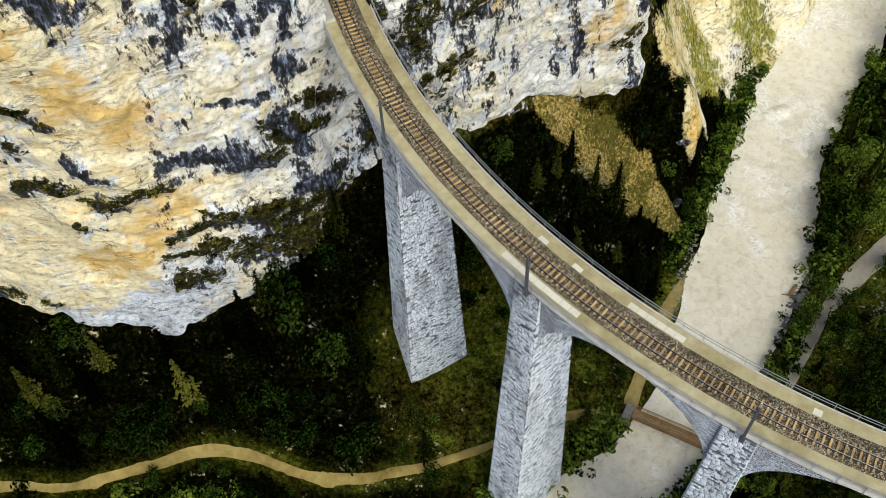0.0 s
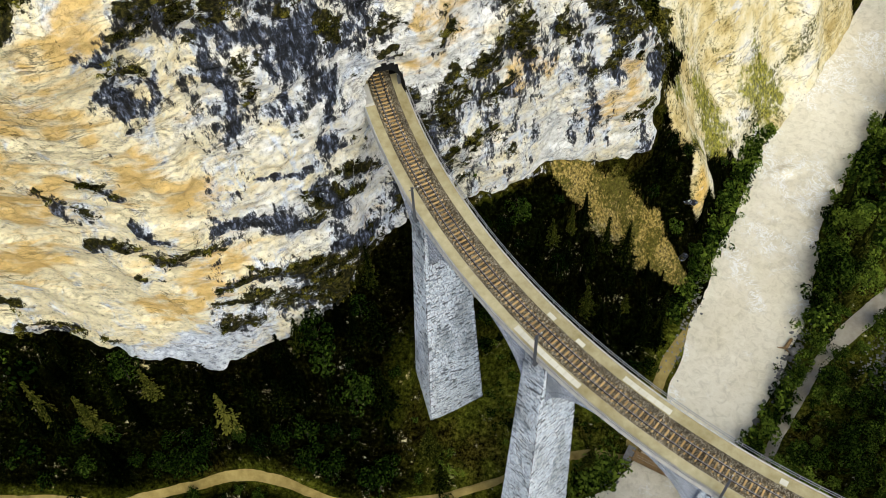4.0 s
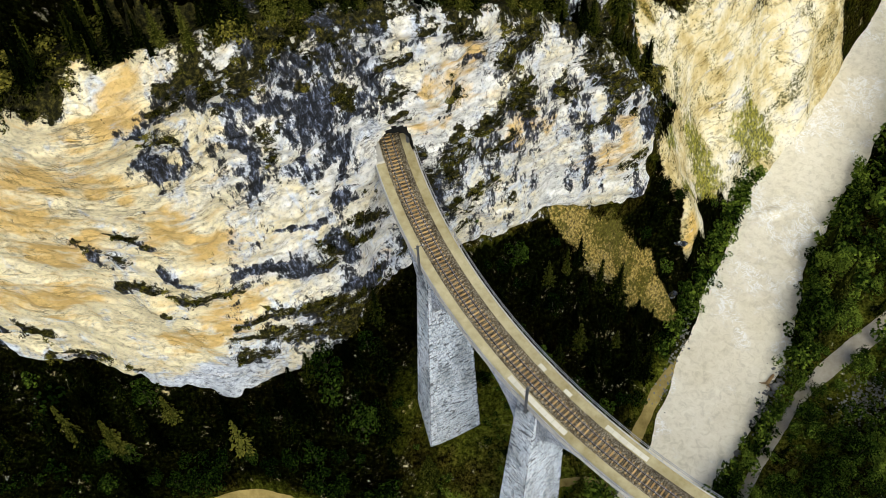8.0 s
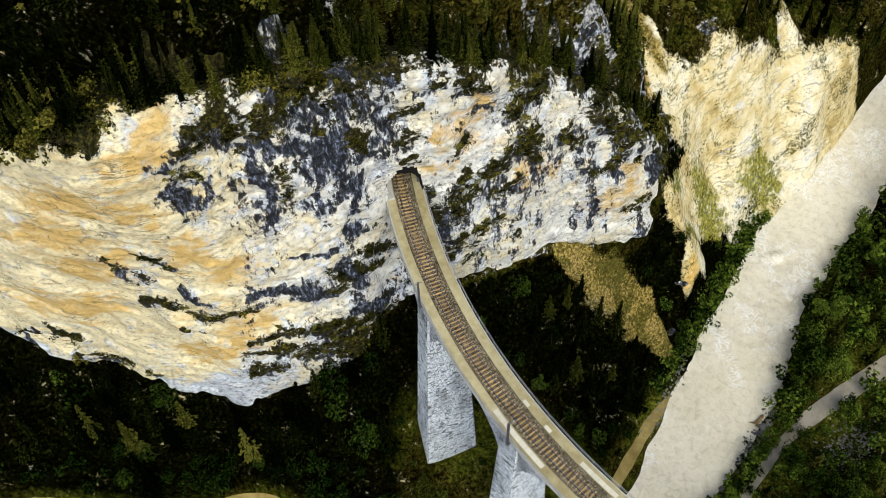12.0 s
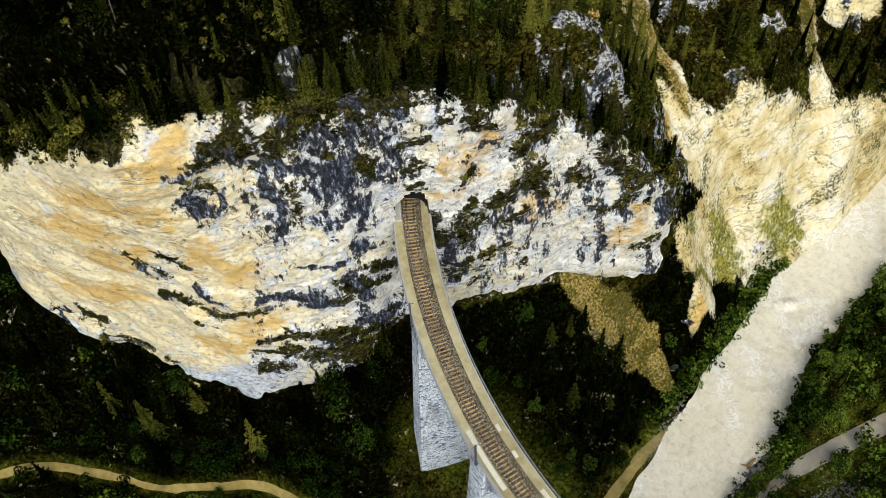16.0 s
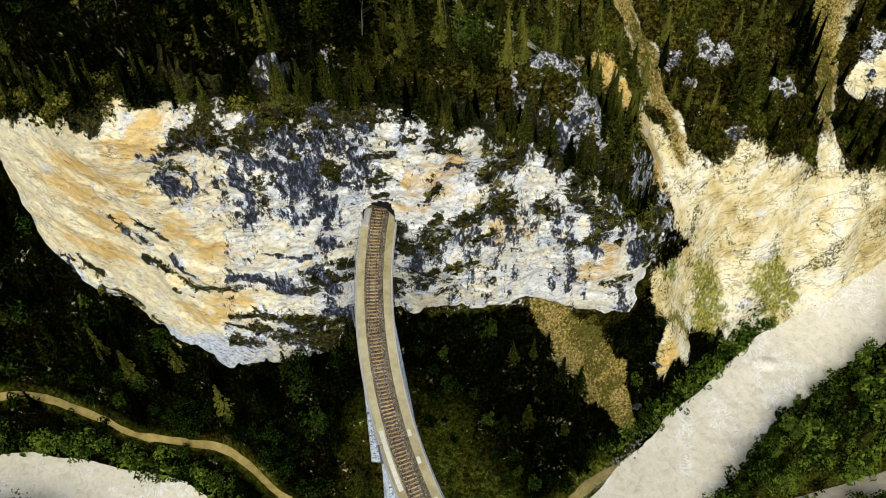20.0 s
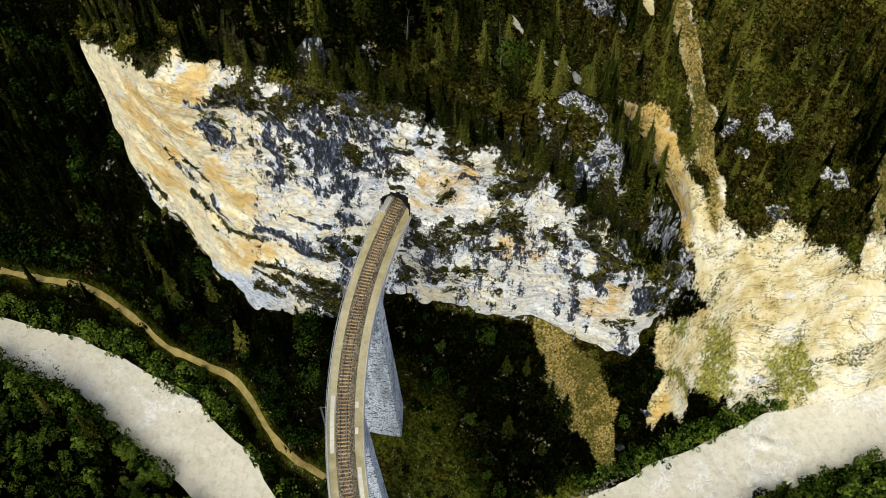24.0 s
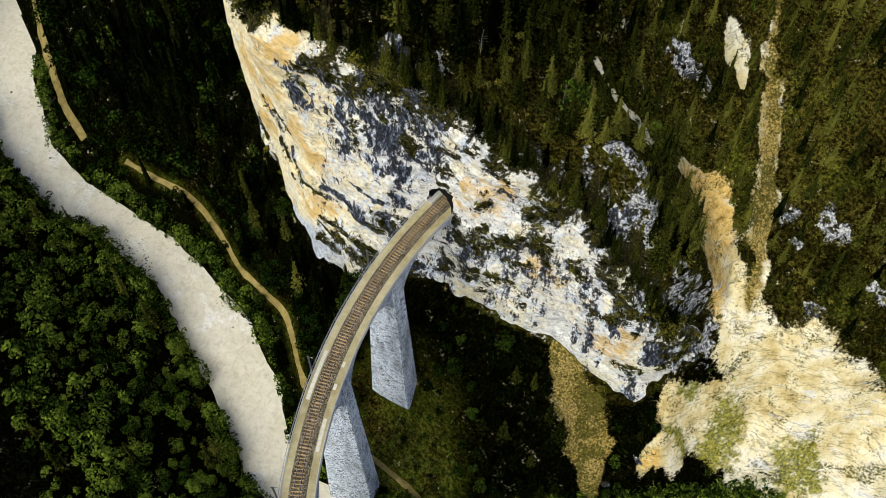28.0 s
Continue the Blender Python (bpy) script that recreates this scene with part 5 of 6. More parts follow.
def conifer(seed, h, r, tiers, boughs):
    """Whorls of drooping boughs, each with small twigs to both sides; ragged, with gaps."""
    rng = random.Random(seed)
    v, f = [], []

    def twig(o, ca, sa, ln, w, dz):
        b = len(v)
        for s, side, drop in ((0.0, 0, 0), (0.6, w, -0.3), (0.6, -w, -0.3), (1.0, 0, 0.0)):
            x, y = ln * s, side
            v.append((o[0] + ca * x - sa * y, o[1] + sa * x + ca * y, o[2] + dz * s + drop * w))
        f.extend([(b, b + 1, b + 3), (b, b + 3, b + 2)])
    # the inside of the crown, its shade put into the colour
    ring = [[(0.48 * r * (1 - q) ** 0.85 * rng.uniform(0.6, 1.2) + 0.03, h * (0.10 + 0.86 * q) + rng.uniform(-0.4, 0.4)) for _ in range(CORE_SIDES)] for q in (0, 0.2, 0.42, 0.65, 0.98)]
    for i in range(4):
        for k in range(CORE_SIDES):
            b = len(v)
            for u, kk in ((ring[i], k), (ring[i], (k + 1) % CORE_SIDES), (ring[i + 1], k), (ring[i + 1], (k + 1) % CORE_SIDES)):
                a = 6.2832 * (kk + 0.5 * (u is ring[i + 1])) / CORE_SIDES
                v.append((u[kk][0] * math.cos(a), u[kk][0] * math.sin(a), u[kk][1]))
            f.extend([(b, b + 1, b + 3), (b, b + 3, b + 2)])
    for t in range(tiers):
        q = t / (tiers - 1)
        z = h * (0.10 + 0.88 * q)
        rad = r * (1 - q) ** 0.85 * rng.uniform(0.75, 1.12) + 0.10
        n = max(3, int(boughs * (1 - 0.6 * q)))
        a0 = rng.uniform(0, 6.28)
        for k in range(n):
            if rng.random() < 0.12:
                continue
            a = a0 + 6.2832 * k / n + rng.uniform(-0.3, 0.3)
            ln = rad * rng.uniform(0.6, 1.15)
            slope = -rng.uniform(0.2, 0.5)
            ca, sa = math.cos(a), math.sin(a)
            zz = z + rng.uniform(-0.3, 0.3)
            for s, turn, size in ((0.30, 0.75, 0.34), (0.34, -0.75, 0.34), (0.58, 0.6, 0.36), (0.62, -0.6, 0.36), (0.66, 0.0, 0.42)):
                b = a + turn + rng.uniform(-0.2, 0.2)
                sz = max(0.34, ln * size * rng.uniform(0.75, 1.2))
                twig((ca * ln * s, sa * ln * s, zz + slope * ln * s), math.cos(b), math.sin(b), sz, sz * rng.uniform(0.16, 0.26), slope * sz * rng.uniform(0.5, 1.3))
    return v, f


def leafy(seed, h, r, lobes, leaves, size=0.29):
    """Lobes of small tilted leaf clumps round an uneven crown."""
    rng = random.Random(seed)
    v, f = [], []
    cs = []
    for k in range(lobes):
        a, q = rng.uniform(0, 6.28), rng.uniform(0.25, 0.95)
        d = r * 0.8 * math.sqrt(rng.random()) * (1.15 - 0.7 * abs(q - 0.45))
        cs.append((d * math.cos(a), d * math.sin(a), h * q, r * rng.uniform(0.2, 0.5)))
    for x0, y0, z0, lr in cs:
        for _ in range(leaves):
            a, u = rng.uniform(0, 6.28), rng.uniform(-0.55, 1)
            s = math.sqrt(max(0, 1 - u * u))
            rr = lr * rng.uniform(0.72, 1.08)
            c = Vector((x0 + rr * s * math.cos(a), y0 + rr * s * math.sin(a), max(0.1, z0 + rr * u * 0.85)))
            nrm = Vector((s * math.cos(a), s * math.sin(a), u + 0.5)) + Vector((rng.uniform(-.6, .6), rng.uniform(-.6, .6), rng.uniform(-.4, .6)))
            nrm.normalize()
            t = nrm.orthogonal().normalized()
            b2 = nrm.cross(t)
            sz = size * rng.uniform(0.6, 1.35)
            th = rng.uniform(0, 6.28)
            t, b2 = t * math.cos(th) + b2 * math.sin(th), b2 * math.cos(th) - t * math.sin(th)
            b = len(v)
            v += [tuple(c - t * sz), tuple(c + b2 * sz * 0.55 + nrm * sz * 0.15), tuple(c + t * sz), tuple(c - b2 * sz * 0.55 + nrm * sz * 0.15)]
            f += [(b, b + 1, b + 2, b + 3)]
    return v, f


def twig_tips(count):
    """0 inside the crown, rising to 1 at the ends of the twigs; paints inner shade and lit ends."""
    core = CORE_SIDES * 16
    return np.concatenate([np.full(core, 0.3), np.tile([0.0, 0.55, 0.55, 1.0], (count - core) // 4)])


SPRUCE = [(conifer(100 + i, h, r, t, s), h, r) for i, (h, r, t, s) in enumerate([(13, 2.5, 17, 11), (15, 2.8, 18, 11), (11, 2.3, 15, 10), (8.5, 2.0, 13, 10), (14, 1.9, 18, 9)])]
BROAD = [(leafy(200 + i, h, r, lb, lv), h, r) for i, (h, r, lb, lv) in enumerate([(7.5, 3.2, 14, 62), (9, 3.6, 16, 62), (6, 2.9, 12, 62), (8, 2.7, 13, 60)])]
BUSH = [(leafy(300 + i, h, r, lb, lv, 0.24), h, r) for i, (h, r, lb, lv) in enumerate([(1.8, 1.5, 6, 20), (2.4, 1.8, 7, 22), (1.2, 1.2, 5, 17), (1.5, 2.0, 7, 18)])]
BROAD_FAR = [(leafy(240 + i, h, r, lb, lv, 0.5), h, r) for i, (h, r, lb, lv) in enumerate([(7.5, 3.4, 11, 20), (9, 3.9, 12, 20), (5, 3.3, 9, 20), (8, 2.6, 9, 20)])]
SPRUCE_FAR = [(conifer(140 + i, h, r, t, s), h, r) for i, (h, r, t, s) in enumerate([(13, 2.5, 12, 8), (15, 2.8, 13, 8), (11, 2.3, 11, 8), (8.5, 2.0, 10, 7), (14, 1.9, 13, 7)])]
TONES = [0.06, 0.22, 0.38, 0.55, 0.72, 0.92]


def toned(shape, material, tone):
    n = len(shape[0])
    attrs = {"tone": np.full(n, tone)}
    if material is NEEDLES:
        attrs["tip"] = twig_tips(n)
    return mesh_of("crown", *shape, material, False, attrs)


SPRUCE_CROWN = [[toned(s[0], NEEDLES, t) for t in TONES] for s in SPRUCE]
BROAD_CROWN = [[toned(s[0], LEAVES, t) for t in TONES] for s in BROAD]
rng0 = random.Random(9)
SPRUCE_TRUNK = [mesh_of("trunk", *cone_mesh(0.18, 0.03, s[1] * 0.97, 6, 0.05, rng0), BARK) for s in SPRUCE]
BROAD_TRUNK = [mesh_of("trunk", *merged([cone_mesh(0.2, 0.05, s[1] * 0.75, 6, 0.15, rng0)] + [([(x + k * z * 0.28, y + j * z * 0.28, s[1] * 0.25 + z * 0.8) for x, y, z in cone_mesh(0.09, 0.02, s[1] * 0.45, 4)[0]], cone_mesh(0.09, 0.02, 1, 4)[1]) for k, j in ((1, 0.3), (-0.8, 0.7), (0.1, -1))]), BARK) for s in BROAD]


def tree(kind, i, at, scale, turn, tone, label):
    trunk, crown = (SPRUCE_TRUNK, SPRUCE_CROWN) if kind == "spruce" else (BROAD_TRUNK, BROAD_CROWN)
    root = empty("spruce_tree" if kind == "spruce" else "broadleaf_tree", at)
    root.rotation_euler, root.scale = (0, 0, turn), (scale, scale, scale * random.uniform(0.9, 1.12))
    tagged(root, label, "tree", group="spruces" if kind == "spruce" else "broadleaf trees")
    part("trunk", trunk[i], root)
    part("crown", crown[i][min(range(len(TONES)), key=lambda q: abs(TONES[q] - tone))], root)


def joined(name, shapes, spots, material, label, category):
    """Many plants as one mesh: spots of (x, y, z, scale, turn, shape)."""
    vs, fs, tones, off = [], [], [], 0
    shade = np.random.default_rng(3)
    cache = [(np.array(s[0][0]), np.array(s[0][1])) for s in shapes]
    for x, y, z, sc, tn, k, *own in spots:
        v, f = cache[k]
        c, s = math.cos(tn) * sc, math.sin(tn) * sc
        vs.append(np.column_stack([v[:, 0] * c - v[:, 1] * s + x, v[:, 0] * s + v[:, 1] * c + y, v[:, 2] * sc + z]))
        fs.append(f + off)
        tones.append(np.full(len(v), own[0] if own else shade.uniform(0.02, 1.0)))
        off += len(v)
    attrs = {"tone": np.concatenate(tones)}
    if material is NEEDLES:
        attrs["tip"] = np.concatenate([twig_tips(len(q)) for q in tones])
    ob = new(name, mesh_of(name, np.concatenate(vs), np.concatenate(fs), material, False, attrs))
    return tagged(ob, label, category, kind="stuff")


PATHS = [np.array(q, float) for q in (FOOTPATH, RIGHT_ROAD, [(40, 92), (34.5, 86), (31, 78), (27, 70), (25, 65)], FOOTPATH_FAR)]


def scatter(n, box4, seed):
    rng = np.random.default_rng(seed)
    return rng.uniform(box4[0], box4[2], n), rng.uniform(box4[1], box4[3], n), rng


def free(x, y, gap_path=2.2, gap_river=2.5, gap_deck=6.5):
    """Where plants may stand: off the water, the paths, the piers, and the cliff's edge."""
    d, s, _ = along(RIVER, x, y)
    ok = d > np.interp(s, np.arange(len(RIVER)), RIVER[:, 2]) + gap_river
    for q in PATHS:
        ok &= along(q, x, y)[0] > gap_path
    r, a = np.hypot(x - CX, y - CY), np.degrees(np.arctan2(y - CY, x - CX))
    ok &= ~((abs(r - 100) < gap_deck) & (a > PORTAL - 2) & (a < FAR_END + 8))
    return ok


def thin(x, y, order, gap):
    """Keeps plants at least gap apart."""
    cell, kept = {}, []
    gap = np.broadcast_to(gap, np.shape(x))
    most = float(gap.max())
    for i in order:
        k = (int(x[i] // most), int(y[i] // most))
        if all((x[i] - x[j]) ** 2 + (y[i] - y[j]) ** 2 > gap[i] ** 2 for dx in (-1, 0, 1) for dy in (-1, 0, 1) for j in cell.get((k[0] + dx, k[1] + dy), ())):
            cell.setdefault(k, []).append(i)
            kept.append(i)
    return np.array(kept, int)


def forest():
    x, y, rng = scatter(42000, (-190, -60, 130, 225), 5)
    e, st, side = along(EDGE, x, y)
    high = (side > 0) & (e > 2.0)
    low = (side < 0) & (e > np.where(x < -34, 3.2, 2.0))
    bare = bareness(x, y)
    # the slips and crags keep open to the south-east: only scrub below them
    slip = np.maximum.reduce([np.maximum(bareness(x - 0.55 * k, y + 0.8 * k), bands(CRAGS + CRAGS_FAR, x - 0.55 * k, y + 0.8 * k, 1.0, 41)) for k in (0, 3.0)])
    ok = free(x, y, 2.0, 1.6) & (bare < 0.15) & (high | low) & ((slip < 0.35) | ~high)
    drv, srv, rside = along(RIVER, x, y)
    gladed = waves(x, y, 15, 61) + 0.5 * waves(x, y, 6, 62)
    # how likely, and which kind, by the part of the valley
    like = np.zeros(len(x))
    like[high] = 0.9
    like[high & (gladed > 0.45) & (e > 16)] = 0.3
    like[high & (x < -20)] = 0.95
    like[high & (x > -20) & (x < 25) & (e < 8)] = 0.75
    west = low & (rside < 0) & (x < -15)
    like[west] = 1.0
    bay = low & (x > 6) & (x < 46) & (y > 76) & (rside < 0)
    terrace = low & (rside < 0) & (x > -15) & (x < 48) & (y > 52)
    like[terrace] = np.where(gladed > 0.25, 0.12, 0.6)[terrace]
    like[terrace & (y > 68) & (y < 84) & (x > 8)] = 1.0
    dark = bay & (np.hypot((x - 21) / 14, (y - 90) / 9.5) < 1)
    like[dark] = 1.0
    like[low & (np.hypot((x - 5) / 10, (y - 69) / 14) < 1)] = 0.08
    corner = low & (x > 26) & (x < 42) & (y > 107) & (y < 126) & (bare < 0.1)
    like[corner] = 1.0
    south = low & (rside > 0)
    like[south] = 0.95
    like[south & (gladed > 0.45)] = 0.3
    flat = south & (x > 46) & (x < 95) & (y > 50) & (y < 130)
    like[flat] = 0.85
    like[flat & (drv < 22) & (y > 95)] = 1.0
    like[flat & (x > 62) & (y < 80)] = 0.7
    like[np.hypot(x - 72, y - 82) < 5] = 0
    ok &= rng.random(len(x)) < like
    # none where no eye reaches
    ok &= ~((y < 18) & (x > 0)) & ~((x > 104) & (y < 150)) & ~((y < -8) & (x > -45)) & ~((x < -120) & (y > 85)) & ~((x < -95) & (y > 120)) & ~((x > 70) & (y < 55)) & ~((x > 25) & (y < 40))
    idx = thin(x, y, np.nonzero(ok)[0], np.where(south, 2.5, np.where(high & (x > -8), 3.0, 2.8)))
    z = ground_height(x, y)
    spruce, broad = [], []
    for i in idx:
        # more dark conifers in the west, standing in for the shade on that wood
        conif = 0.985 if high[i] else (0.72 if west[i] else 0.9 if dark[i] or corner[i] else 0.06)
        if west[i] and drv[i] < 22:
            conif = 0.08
        # low tones put the west wood's shade into colour; bay and corner alike dark
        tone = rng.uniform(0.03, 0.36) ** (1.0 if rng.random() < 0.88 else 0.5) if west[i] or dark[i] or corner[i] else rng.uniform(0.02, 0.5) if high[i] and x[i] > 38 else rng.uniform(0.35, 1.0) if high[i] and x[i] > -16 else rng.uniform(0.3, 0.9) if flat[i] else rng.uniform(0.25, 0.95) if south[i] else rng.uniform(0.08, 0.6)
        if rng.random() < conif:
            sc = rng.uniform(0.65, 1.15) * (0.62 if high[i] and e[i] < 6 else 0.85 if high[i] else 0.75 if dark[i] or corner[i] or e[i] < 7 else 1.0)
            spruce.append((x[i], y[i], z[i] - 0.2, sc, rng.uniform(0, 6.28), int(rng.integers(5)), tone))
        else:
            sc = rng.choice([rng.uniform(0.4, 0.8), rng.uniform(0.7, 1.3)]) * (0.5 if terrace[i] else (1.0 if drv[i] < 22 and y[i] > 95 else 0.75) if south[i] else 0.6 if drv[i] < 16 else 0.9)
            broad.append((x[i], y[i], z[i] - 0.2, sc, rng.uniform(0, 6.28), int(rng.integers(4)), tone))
    return spruce, broad


spruce_spots, broad_spots = forest()
spruce_spots += rim_seats


def plant(spots, kind, shapes, material, label, far_label):
    """The 300 round the viaduct's head stand singly, the rest as one wood."""
    spots = sorted(spots, key=lambda q: math.hypot(q[0] - 2, q[1] - 80))
    for x, y, z, sc, tn, k, tone in spots[:300]:
        tree(kind, k, (x, y, z), sc, tn, tone, label)
    if spots[300:]:
        joined("distant_" + ("spruces" if kind == "spruce" else "broadleaf_trees"), shapes, spots[300:], material, far_label, "forest")


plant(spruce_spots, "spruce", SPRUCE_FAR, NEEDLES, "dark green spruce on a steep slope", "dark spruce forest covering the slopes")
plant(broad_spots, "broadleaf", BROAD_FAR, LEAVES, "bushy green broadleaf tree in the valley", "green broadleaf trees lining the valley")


def undergrowth():
    x, y, rng = scatter(16000, (-110, 15, 100, 190), 8)
    e, st, side = along(EDGE, x, y)
    drv, srv, rside = along(RIVER, x, y)
    half = np.interp(srv, np.arange(len(RIVER)), RIVER[:, 2])
    z = ground_height(x, y)
    bare = bareness(x, y)

    def spots(ok, gap, most, s0, s1):
        idx = thin(x, y, np.nonzero(ok)[0], gap)[:most]
        return [(x[i], y[i], z[i] - 0.1, rng.uniform(s0, s1), rng.uniform(0, 6.28), int(rng.integers(4)), rng.uniform(0.25, 1.0)) for i in idx]
    dry = free(x, y, 1.4, 0.6, 4.5) & (side > 0) & (e > 1.5) & (e < 40) & (bare < 0.35) & (x > -60)
    joined("dry_scrub", BUSH, spots(dry & (waves(x, y, 8, 62) > -0.2), 1.6, 700, 0.3, 0.8), SHRUB, "low olive bushes on the dry slope", "scrub")
    tufts = (bare > 0.3) & (tuftiness(x, y) > 0.25) & (x > 36) & (x < 70) & (drv > half + 0.6)
    joined("slope_tufts", BUSH, spots(tufts & (waves(x, y, 4, 64) > -0.1), 0.9, 300, 0.2, 0.8), LEAVES, "green tufts on the sandy slope", "scrub")
    meadow = free(x, y, 1.3, 0.4, 4.0) & (side < 0) & (e > 0.5) & (bare < 0.3) & (openness(x, y) > 0.3)
    joined("meadow_bushes", BUSH, spots(meadow & (waves(x, y, 7, 65) > 0.0), 1.4, 1100, 0.3, 0.9), LEAVES, "fresh green bushes on the valley meadow", "scrub")
    # along both banks
    s = rng.uniform(3, 20, 5200)
    bx, by, bw = [np.interp(s, np.arange(len(RIVER)), RIVER[:, k]) for k in range(3)]
    tx, ty = [np.interp(s + 0.4, np.arange(len(RIVER)), RIVER[:, k]) - np.interp(s - 0.4, np.arange(len(RIVER)), RIVER[:, k]) for k in (0, 1)]
    off = rng.choice([-1, 1], len(s)) * (bw + rng.uniform(0.1, 3.2, len(s)))
    x, y = bx - ty / np.hypot(tx, ty) * off, by + tx / np.hypot(tx, ty) * off
    z, bare = np.maximum(ground_height(x, y), water_level(x, y) + 0.25), bareness(x, y)
    bank = free(x, y, 1.2, -0.2, 4.0) & (bare < 0.35) & (np.hypot(x - 57, y - 86) > 5) & (along(PATHS[2], x, y)[0] > 3.6)
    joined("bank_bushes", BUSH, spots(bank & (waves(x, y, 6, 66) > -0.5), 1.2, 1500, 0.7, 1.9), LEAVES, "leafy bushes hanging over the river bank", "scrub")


# single trees that stand out by their colour
for x, y, k, sc, tone in ((-42.1, 62.8, 1, 0.85, 0.92), (-63, 60.5, 0, 0.95, 0.72), (-70.5, 61.7, 4, 0.95, 0.72), (-54, 65.6, 2, 0.8, 0.72)):
    tree("spruce", k, (x, y, float(ground_height(x, y)) - 0.2), sc, x, tone, "yellowish-green spruce at the foot of the cliff")
tree("spruce", 2, (-30.4, 88.5, float(ground_height(-30.4, 88.5)) - 0.2), 0.85, 0.4, 0.92, "bright green larch above the brow of the cliff")
undergrowth()
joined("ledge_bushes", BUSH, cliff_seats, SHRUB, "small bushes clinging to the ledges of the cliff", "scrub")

# ---- wooden footbridge under the viaduct ----
def footbridge():
    a, b = Vector((25.6, 64.2, 2.75)), Vector((38.5, 57.6, 2.75))
    d = b - a
    n = d.length
    root = empty("footbridge", tuple(a))
    root.rotation_euler = (0, 0, math.atan2(d.y, d.x))
    tagged(root, "narrow brown wooden footbridge with plain side rails over the river", "bridge")
    plank = mesh_of("plank", *box((-0.085, -0.95, 0.0), (0.085, 0.95, 0.06), 0.008), PLANK)
    k = int(n / 0.185)
    for i in range(k):
        p = part("plank", plank, root)
        p.location = (0.1 + i * 0.185, 0, random.uniform(0, 0.012))
    for y in (-0.7, 0.7):
        part("beam", mesh_of("beam", *box((-0.6, y - 0.15, -0.45), (n + 0.6, y + 0.15, -0.005), 0.01), PLANK), root)
    for y in (-0.95, 0.95):
        for z in (0.5, 1.0):
            part("handrail", mesh_of("handrail", *box((0, y - 0.045, z - 0.05), (n, y + 0.045, z + 0.05), 0.01), PLANK), root)
        post = mesh_of("post", *box((-0.05, y - 0.05, -0.4), (0.05, y + 0.05, 1.1), 0.01), PLANK)
        for i in range(9):
            part("post", post, root).location = (0.2 + i * (n - 0.4) / 8, 0, 0)
    for x in (-0.8, n + 0.8):
        part("abutment", mesh_of("abutment", *box((x - 0.7, -1.4, -2.6), (x + 0.7, 1.4, -0.06), 0.06), BOULDER), root, "rough stone footing")


footbridge()


# ---- stones ----
def stone_shape(seed, squash=0.65, n=3):
    """A lump of rock: a cut-up sphere with flat facets."""
    rng = random.Random(seed)
    bm = bmesh.new()
    bmesh.ops.create_icosphere(bm, subdivisions=n, radius=1.0)
    planes = [(Vector((rng.uniform(-1, 1), rng.uniform(-1, 1), rng.uniform(-0.6, 1))).normalized(), rng.uniform(0.55, 0.9)) for _ in range(11)]
    for v in bm.verts:
        for nrm, dist in planes:
            k = v.co.dot(nrm)
            if k > dist:
                v.co -= nrm * (k - dist)
        v.co *= 1 + 0.10 * noise.noise(v.co * 2.3 + Vector((seed, 0, 0)))
        v.co.z *= squash
    vs = [tuple(v.co) for v in bm.verts]
    fs = [tuple(q.index for q in f.verts) for f in bm.faces]
    bm.free()
    return vs, fs


STONES = [(stone_shape(400 + i, q, 2), 1, 1) for i, q in enumerate((0.65, 0.5, 0.8, 0.6))]
BIG_STONES = [mesh_of("boulder", *stone_shape(410 + i, q, 3), BOULDER) for i, q in enumerate((0.7, 0.55, 0.8, 0.65))]


def boulder(x, y, size, label):
    ob = new("boulder", BIG_STONES[random.randrange(4)])
    ob.location = (x, y, float(ground_height(x, y)) + size * 0.12)
    ob.rotation_euler = (random.uniform(-0.2, 0.2), random.uniform(-0.2, 0.2), random.uniform(0, 6.28))
    ob.scale = (size, size * random.uniform(0.65, 0.95), size * random.uniform(0.7, 1.0))
    tagged(ob, label, "boulder", group="river boulders")


random.seed(12)
BANKS = [((59, 92), (52.5, 77), 14), ((43, 99), (36, 80), 12), ((52, 77), (46, 69), 6), ((38, 55), (34, 50), 6), ((26, 60), (22, 55), 5), ((-14, 42), (-40, 48), 6), ((-8, 31), (-3, 33.5), 4)]
for (ax, ay), (bx, by), count in BANKS:
    for _ in range(count):
        t = random.random()
        boulder(ax + (bx - ax) * t + random.uniform(-0.8, 0.8), ay + (by - ay) * t + random.uniform(-0.8, 0.8), random.uniform(0.35, 0.95), "grey river boulder at the water's edge")
boulder(-53, 43.6, 0.9, "grey boulder in the shallow water")
boulder(-160, 17, 1.6, "brown boulder in the river")
boulder(-151, 12, 1.8, "dark boulder in the river")


def driftwood(x, y, turn):
    """A stranded root stock with bent limbs."""
    root = empty("driftwood", (x, y, float(water_level(x, y)) + 0.25))
    root.rotation_euler = (0, 0, turn)
    tagged(root, "stranded brown tree stump lying at the water's edge", "driftwood")
    rng = random.Random(5)
    for name, r0, r1, ln, az, up in (("trunk", 0.42, 0.25, 2.4, 0.0, 0.12), ("limb", 0.22, 0.07, 1.7, 2.3, 0.35), ("limb", 0.2, 0.06, 1.5, -2.2, 0.5), ("limb", 0.16, 0.05, 1.3, 3.0, 0.9)):
        v, f = cone_mesh(r0, r1, ln, 8, 0.08, rng)
        m = Matrix.Rotation(az, 4, "Z") @ Matrix.Rotation(math.pi / 2 - up, 4, "Y")
        part(name, mesh_of(name, [tuple(m @ Vector(q)) for q in v], f, PLANK), root)


driftwood(55.2, 86.6, 0.9)


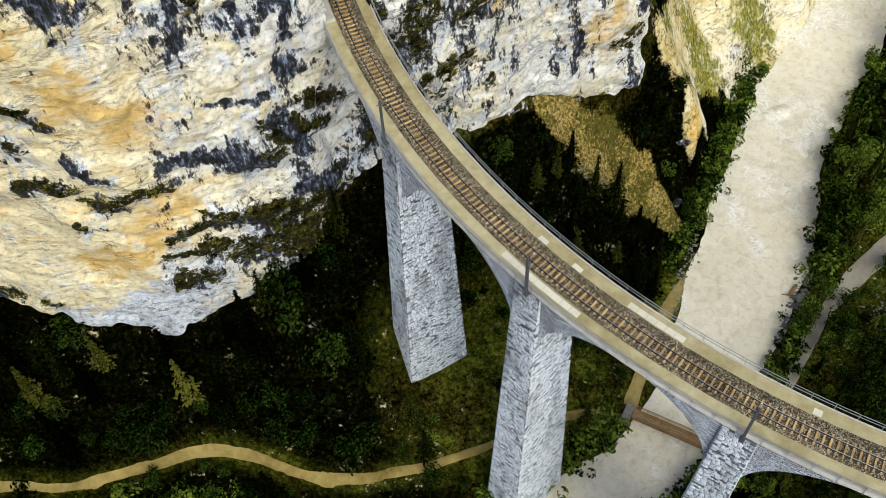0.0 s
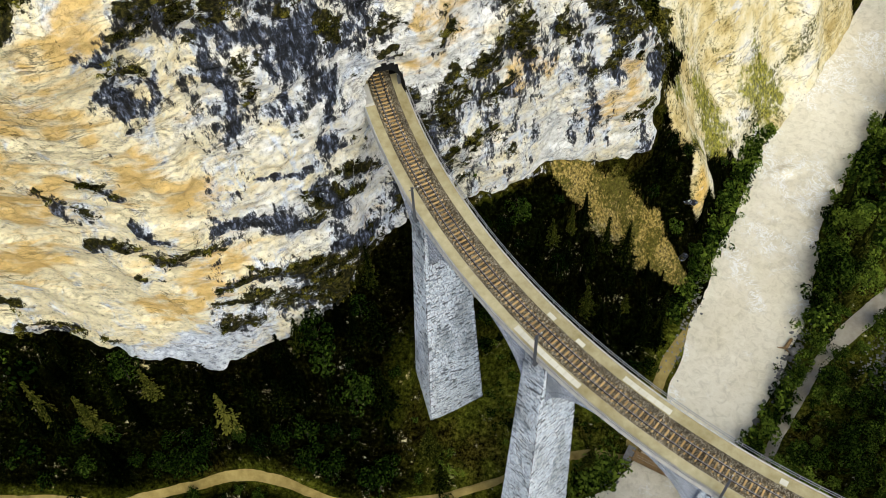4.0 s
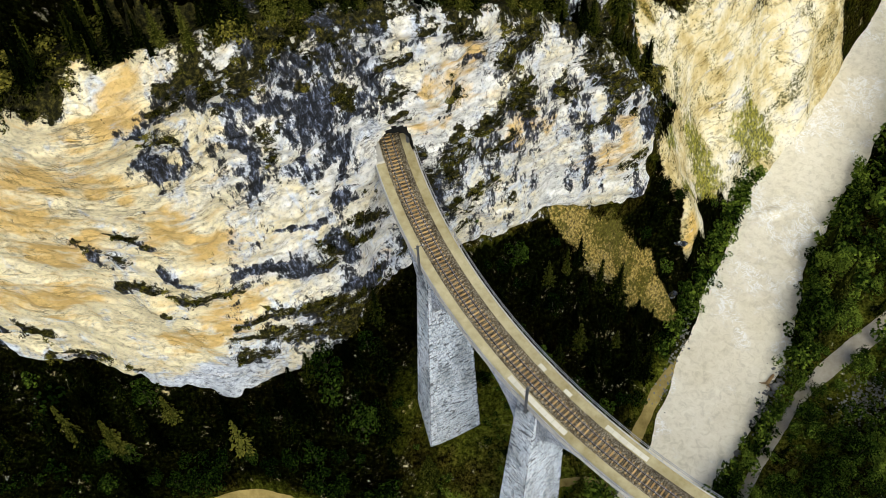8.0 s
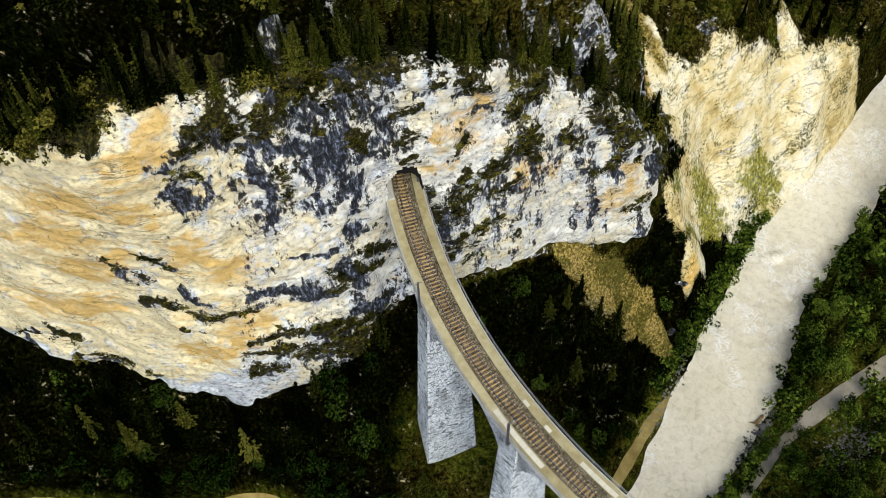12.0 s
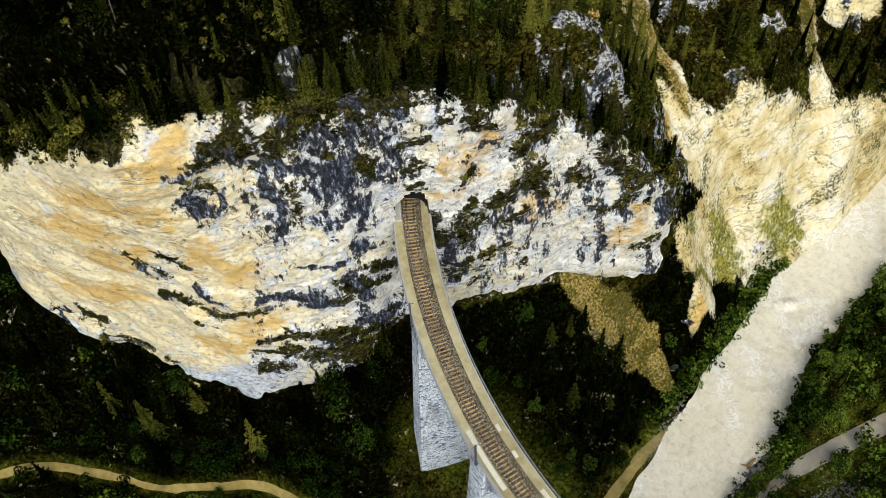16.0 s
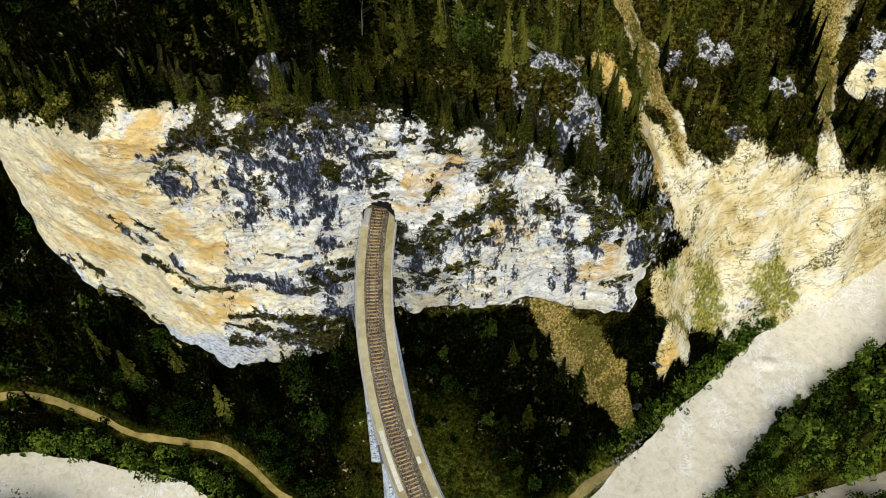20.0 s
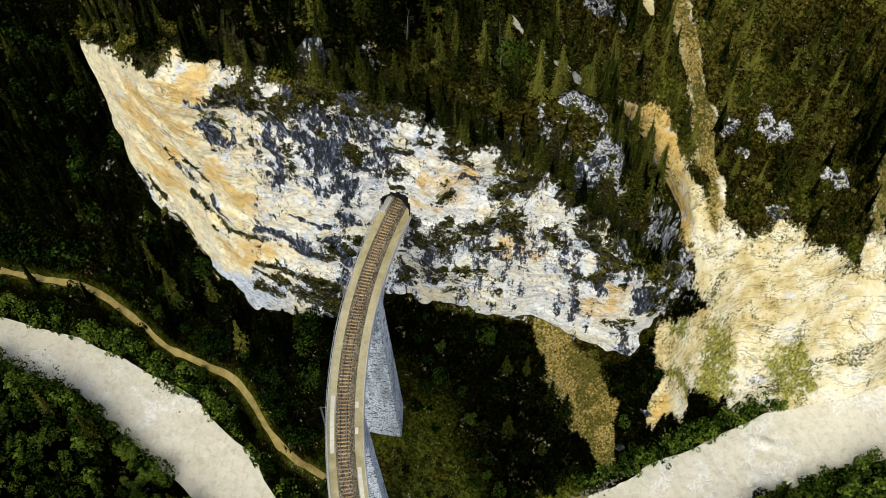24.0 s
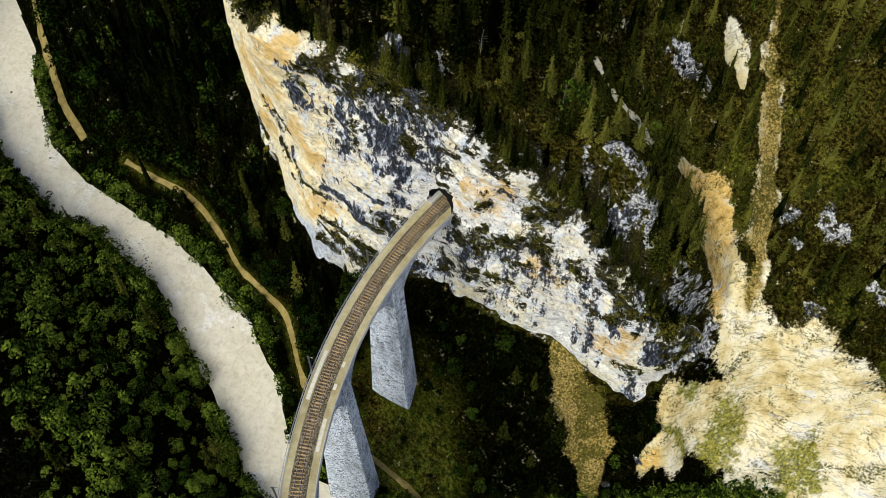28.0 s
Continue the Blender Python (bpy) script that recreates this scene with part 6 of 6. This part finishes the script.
def stones():
    rng = np.random.default_rng(31)
    spots = []

    def strew(ax, ay, bx, by, n, wide, s0, s1):
        for _ in range(n):
            t = rng.random()
            x, y = ax + (bx - ax) * t + rng.normal(0, wide), ay + (by - ay) * t + rng.normal(0, wide)
            z = max(float(ground_height(x, y)), float(water_level(x, y)) - 0.1)
            spots.append((x, y, z, rng.uniform(s0, s1), rng.uniform(0, 6.28), int(rng.integers(4))))
    strew(60, 93, 52, 76, 220, 0.9, 0.1, 0.42)
    strew(42.3, 104, 33.5, 81, 150, 0.8, 0.1, 0.35)
    strew(-90, 26.5, -77, 33, 200, 1.4, 0.1, 0.4)
    strew(-57, 46, -51, 44, 110, 1.2, 0.1, 0.35)
    strew(-160, 27, -128, 21, 160, 1.2, 0.1, 0.5)
    strew(69, 80, 77, 86, 420, 1.8, 0.08, 0.32)
    strew(39, 59, 32, 52, 90, 1.0, 0.12, 0.5)
    strew(24, 63, 17, 57.5, 60, 0.8, 0.1, 0.4)
    strew(-8, 31.5, 4, 35, 80, 0.8, 0.1, 0.4)
    joined("bank_stones", STONES, spots, BOULDER, "loose grey stones along the river banks", "stones")


stones()

OUTCROP_SHAPES = [stone_shape(430 + i, q, 4) for i, q in enumerate((0.6, 0.45, 0.7))]


def outcrop(x, y, size, k, turn):
    """A knob of the cliff's rock that stands out of the slope."""
    v, f = OUTCROP_SHAPES[k]
    v = np.array(v)
    c, s = math.cos(turn) * size, math.sin(turn) * size
    p = np.column_stack([v[:, 0] * c - v[:, 1] * s * 0.6 + x, v[:, 0] * s + v[:, 1] * c * 0.6 + y, v[:, 2] * size])
    p[:, 2] += float(ground_height(x, y)) - 0.1 * size
    p[:, 0] += 0.25 * waves(p[:, 1] + p[:, 2], p[:, 0], 1.0, 81)
    p[:, 1] += 0.25 * waves(p[:, 0] + p[:, 2], p[:, 1], 1.0, 82)
    n = len(p)
    ob = new("rock_outcrop", mesh_of("rock_outcrop", p, f, LIMESTONE, False, {"stain": np.full(n, 0.75), "green": np.full(n, 0.35), "ochre": np.zeros(n), "warm": np.zeros(n)}))
    tagged(ob, "grey weathered limestone outcrop among grass and trees", "rock", group="rock outcrops")


for q in ((5.4, 114, 1.8, 0, 0.5), (9.5, 116.6, 1.7, 1, 1.2), (12.6, 115.2, 1.8, 2, 0.3), (14.8, 117.6, 1.5, 0, 1.9), (27, 158.8, 1.9, 0, 0.4), (20.4, 153.2, 1.6, 1, 1.0), (3, 110.8, 1.0, 1, 0.6), (-28, 82.6, 1.5, 2, 0.4),
          (37, 149, 2.0, 2, 0.2), (43, 159.6, 1.6, 0, 1.4), (-8, 143.2, 1.8, 1, 2.1), (-11, 142, 1.6, 2, 2.2), (23.4, 123, 1.4, 0, 1.0), (30, 125.5, 1.8, 2, 1.2), (60, 183.4, 2.2, 2, 0.8),
          (37, 103.5, 1.6, 1, 0.4), (38, 110.5, 1.5, 0, 0.2)):
    outcrop(*q)


# ---- at the tunnel mouth ----
def portal_things():
    wall = empty("portal_wall", on_deck(PORTAL + 1.0, 102.4))
    tagged(wall, "short pale concrete wall where the viaduct meets the tunnel", "wall")
    me = mesh_of("wall", *sweep(PORTAL + 0.2, PORTAL + 2.2, 0.3, [(101.6, 0.05), (103.05, 0.05), (103.0, 0.55), (101.7, 0.55)]), COPING)
    face_uv(me)
    under(part("wall", me), wall)
    box_ob = empty("signal_box", on_deck(PORTAL + 0.5, 97.3, 0.05))
    box_ob.rotation_euler = (0, 0, radians(PORTAL))
    tagged(box_ob, "small dark equipment cabinet with a white plate at the tunnel", "cabinet")
    part("cabinet_body", mesh_of("cabinet_body", *box((-0.35, -0.3, 0), (0.35, 0.3, 1.5), 0.03), MAST_STEEL), box_ob)
    part("plate", mesh_of("plate", *box((-0.42, -0.32, 1.5), (0.3, 0.02, 1.54), 0.005), LAMP_GLASS), box_ob, "white plate")


portal_things()


# ---- dead trees and a few bare trunks ----
def snag(x, y, h):
    rng = random.Random(int(x * 7 + y))
    pcs = [cone_mesh(0.13, 0.02, h, 5, 0.12, rng)]
    for k in range(9):
        a, z, ln = rng.uniform(0, 6.28), h * rng.uniform(0.3, 0.95), h * rng.uniform(0.1, 0.24)
        v, f = cone_mesh(0.035, 0.008, ln, 4)
        pcs.append(([(px + pz * 0.85 * math.cos(a), py + pz * 0.85 * math.sin(a), z + pz * 0.35) for px, py, pz in v], f))
    root = empty("dead_tree", (x, y, float(ground_height(x, y)) - 0.2))
    root.rotation_euler = (rng.uniform(-0.12, 0.12), rng.uniform(-0.12, 0.12), 0)
    tagged(root, "bare grey dead tree on the slope", "tree", group="dead trees")
    part("trunk", mesh_of("trunk", *merged(pcs), DRY_WOOD), root)


for q in ((-52, 84, 7), (-48, 88, 6), (-60, 86, 7), (-20, 100, 7), (-9, 112, 6), (-3, 116, 6), (-30, 96, 7), (-14, 118, 7), (-66, 92, 7), (-40, 90, 6), (-4, 125, 5), (10, 128, 5)):
    snag(*q)
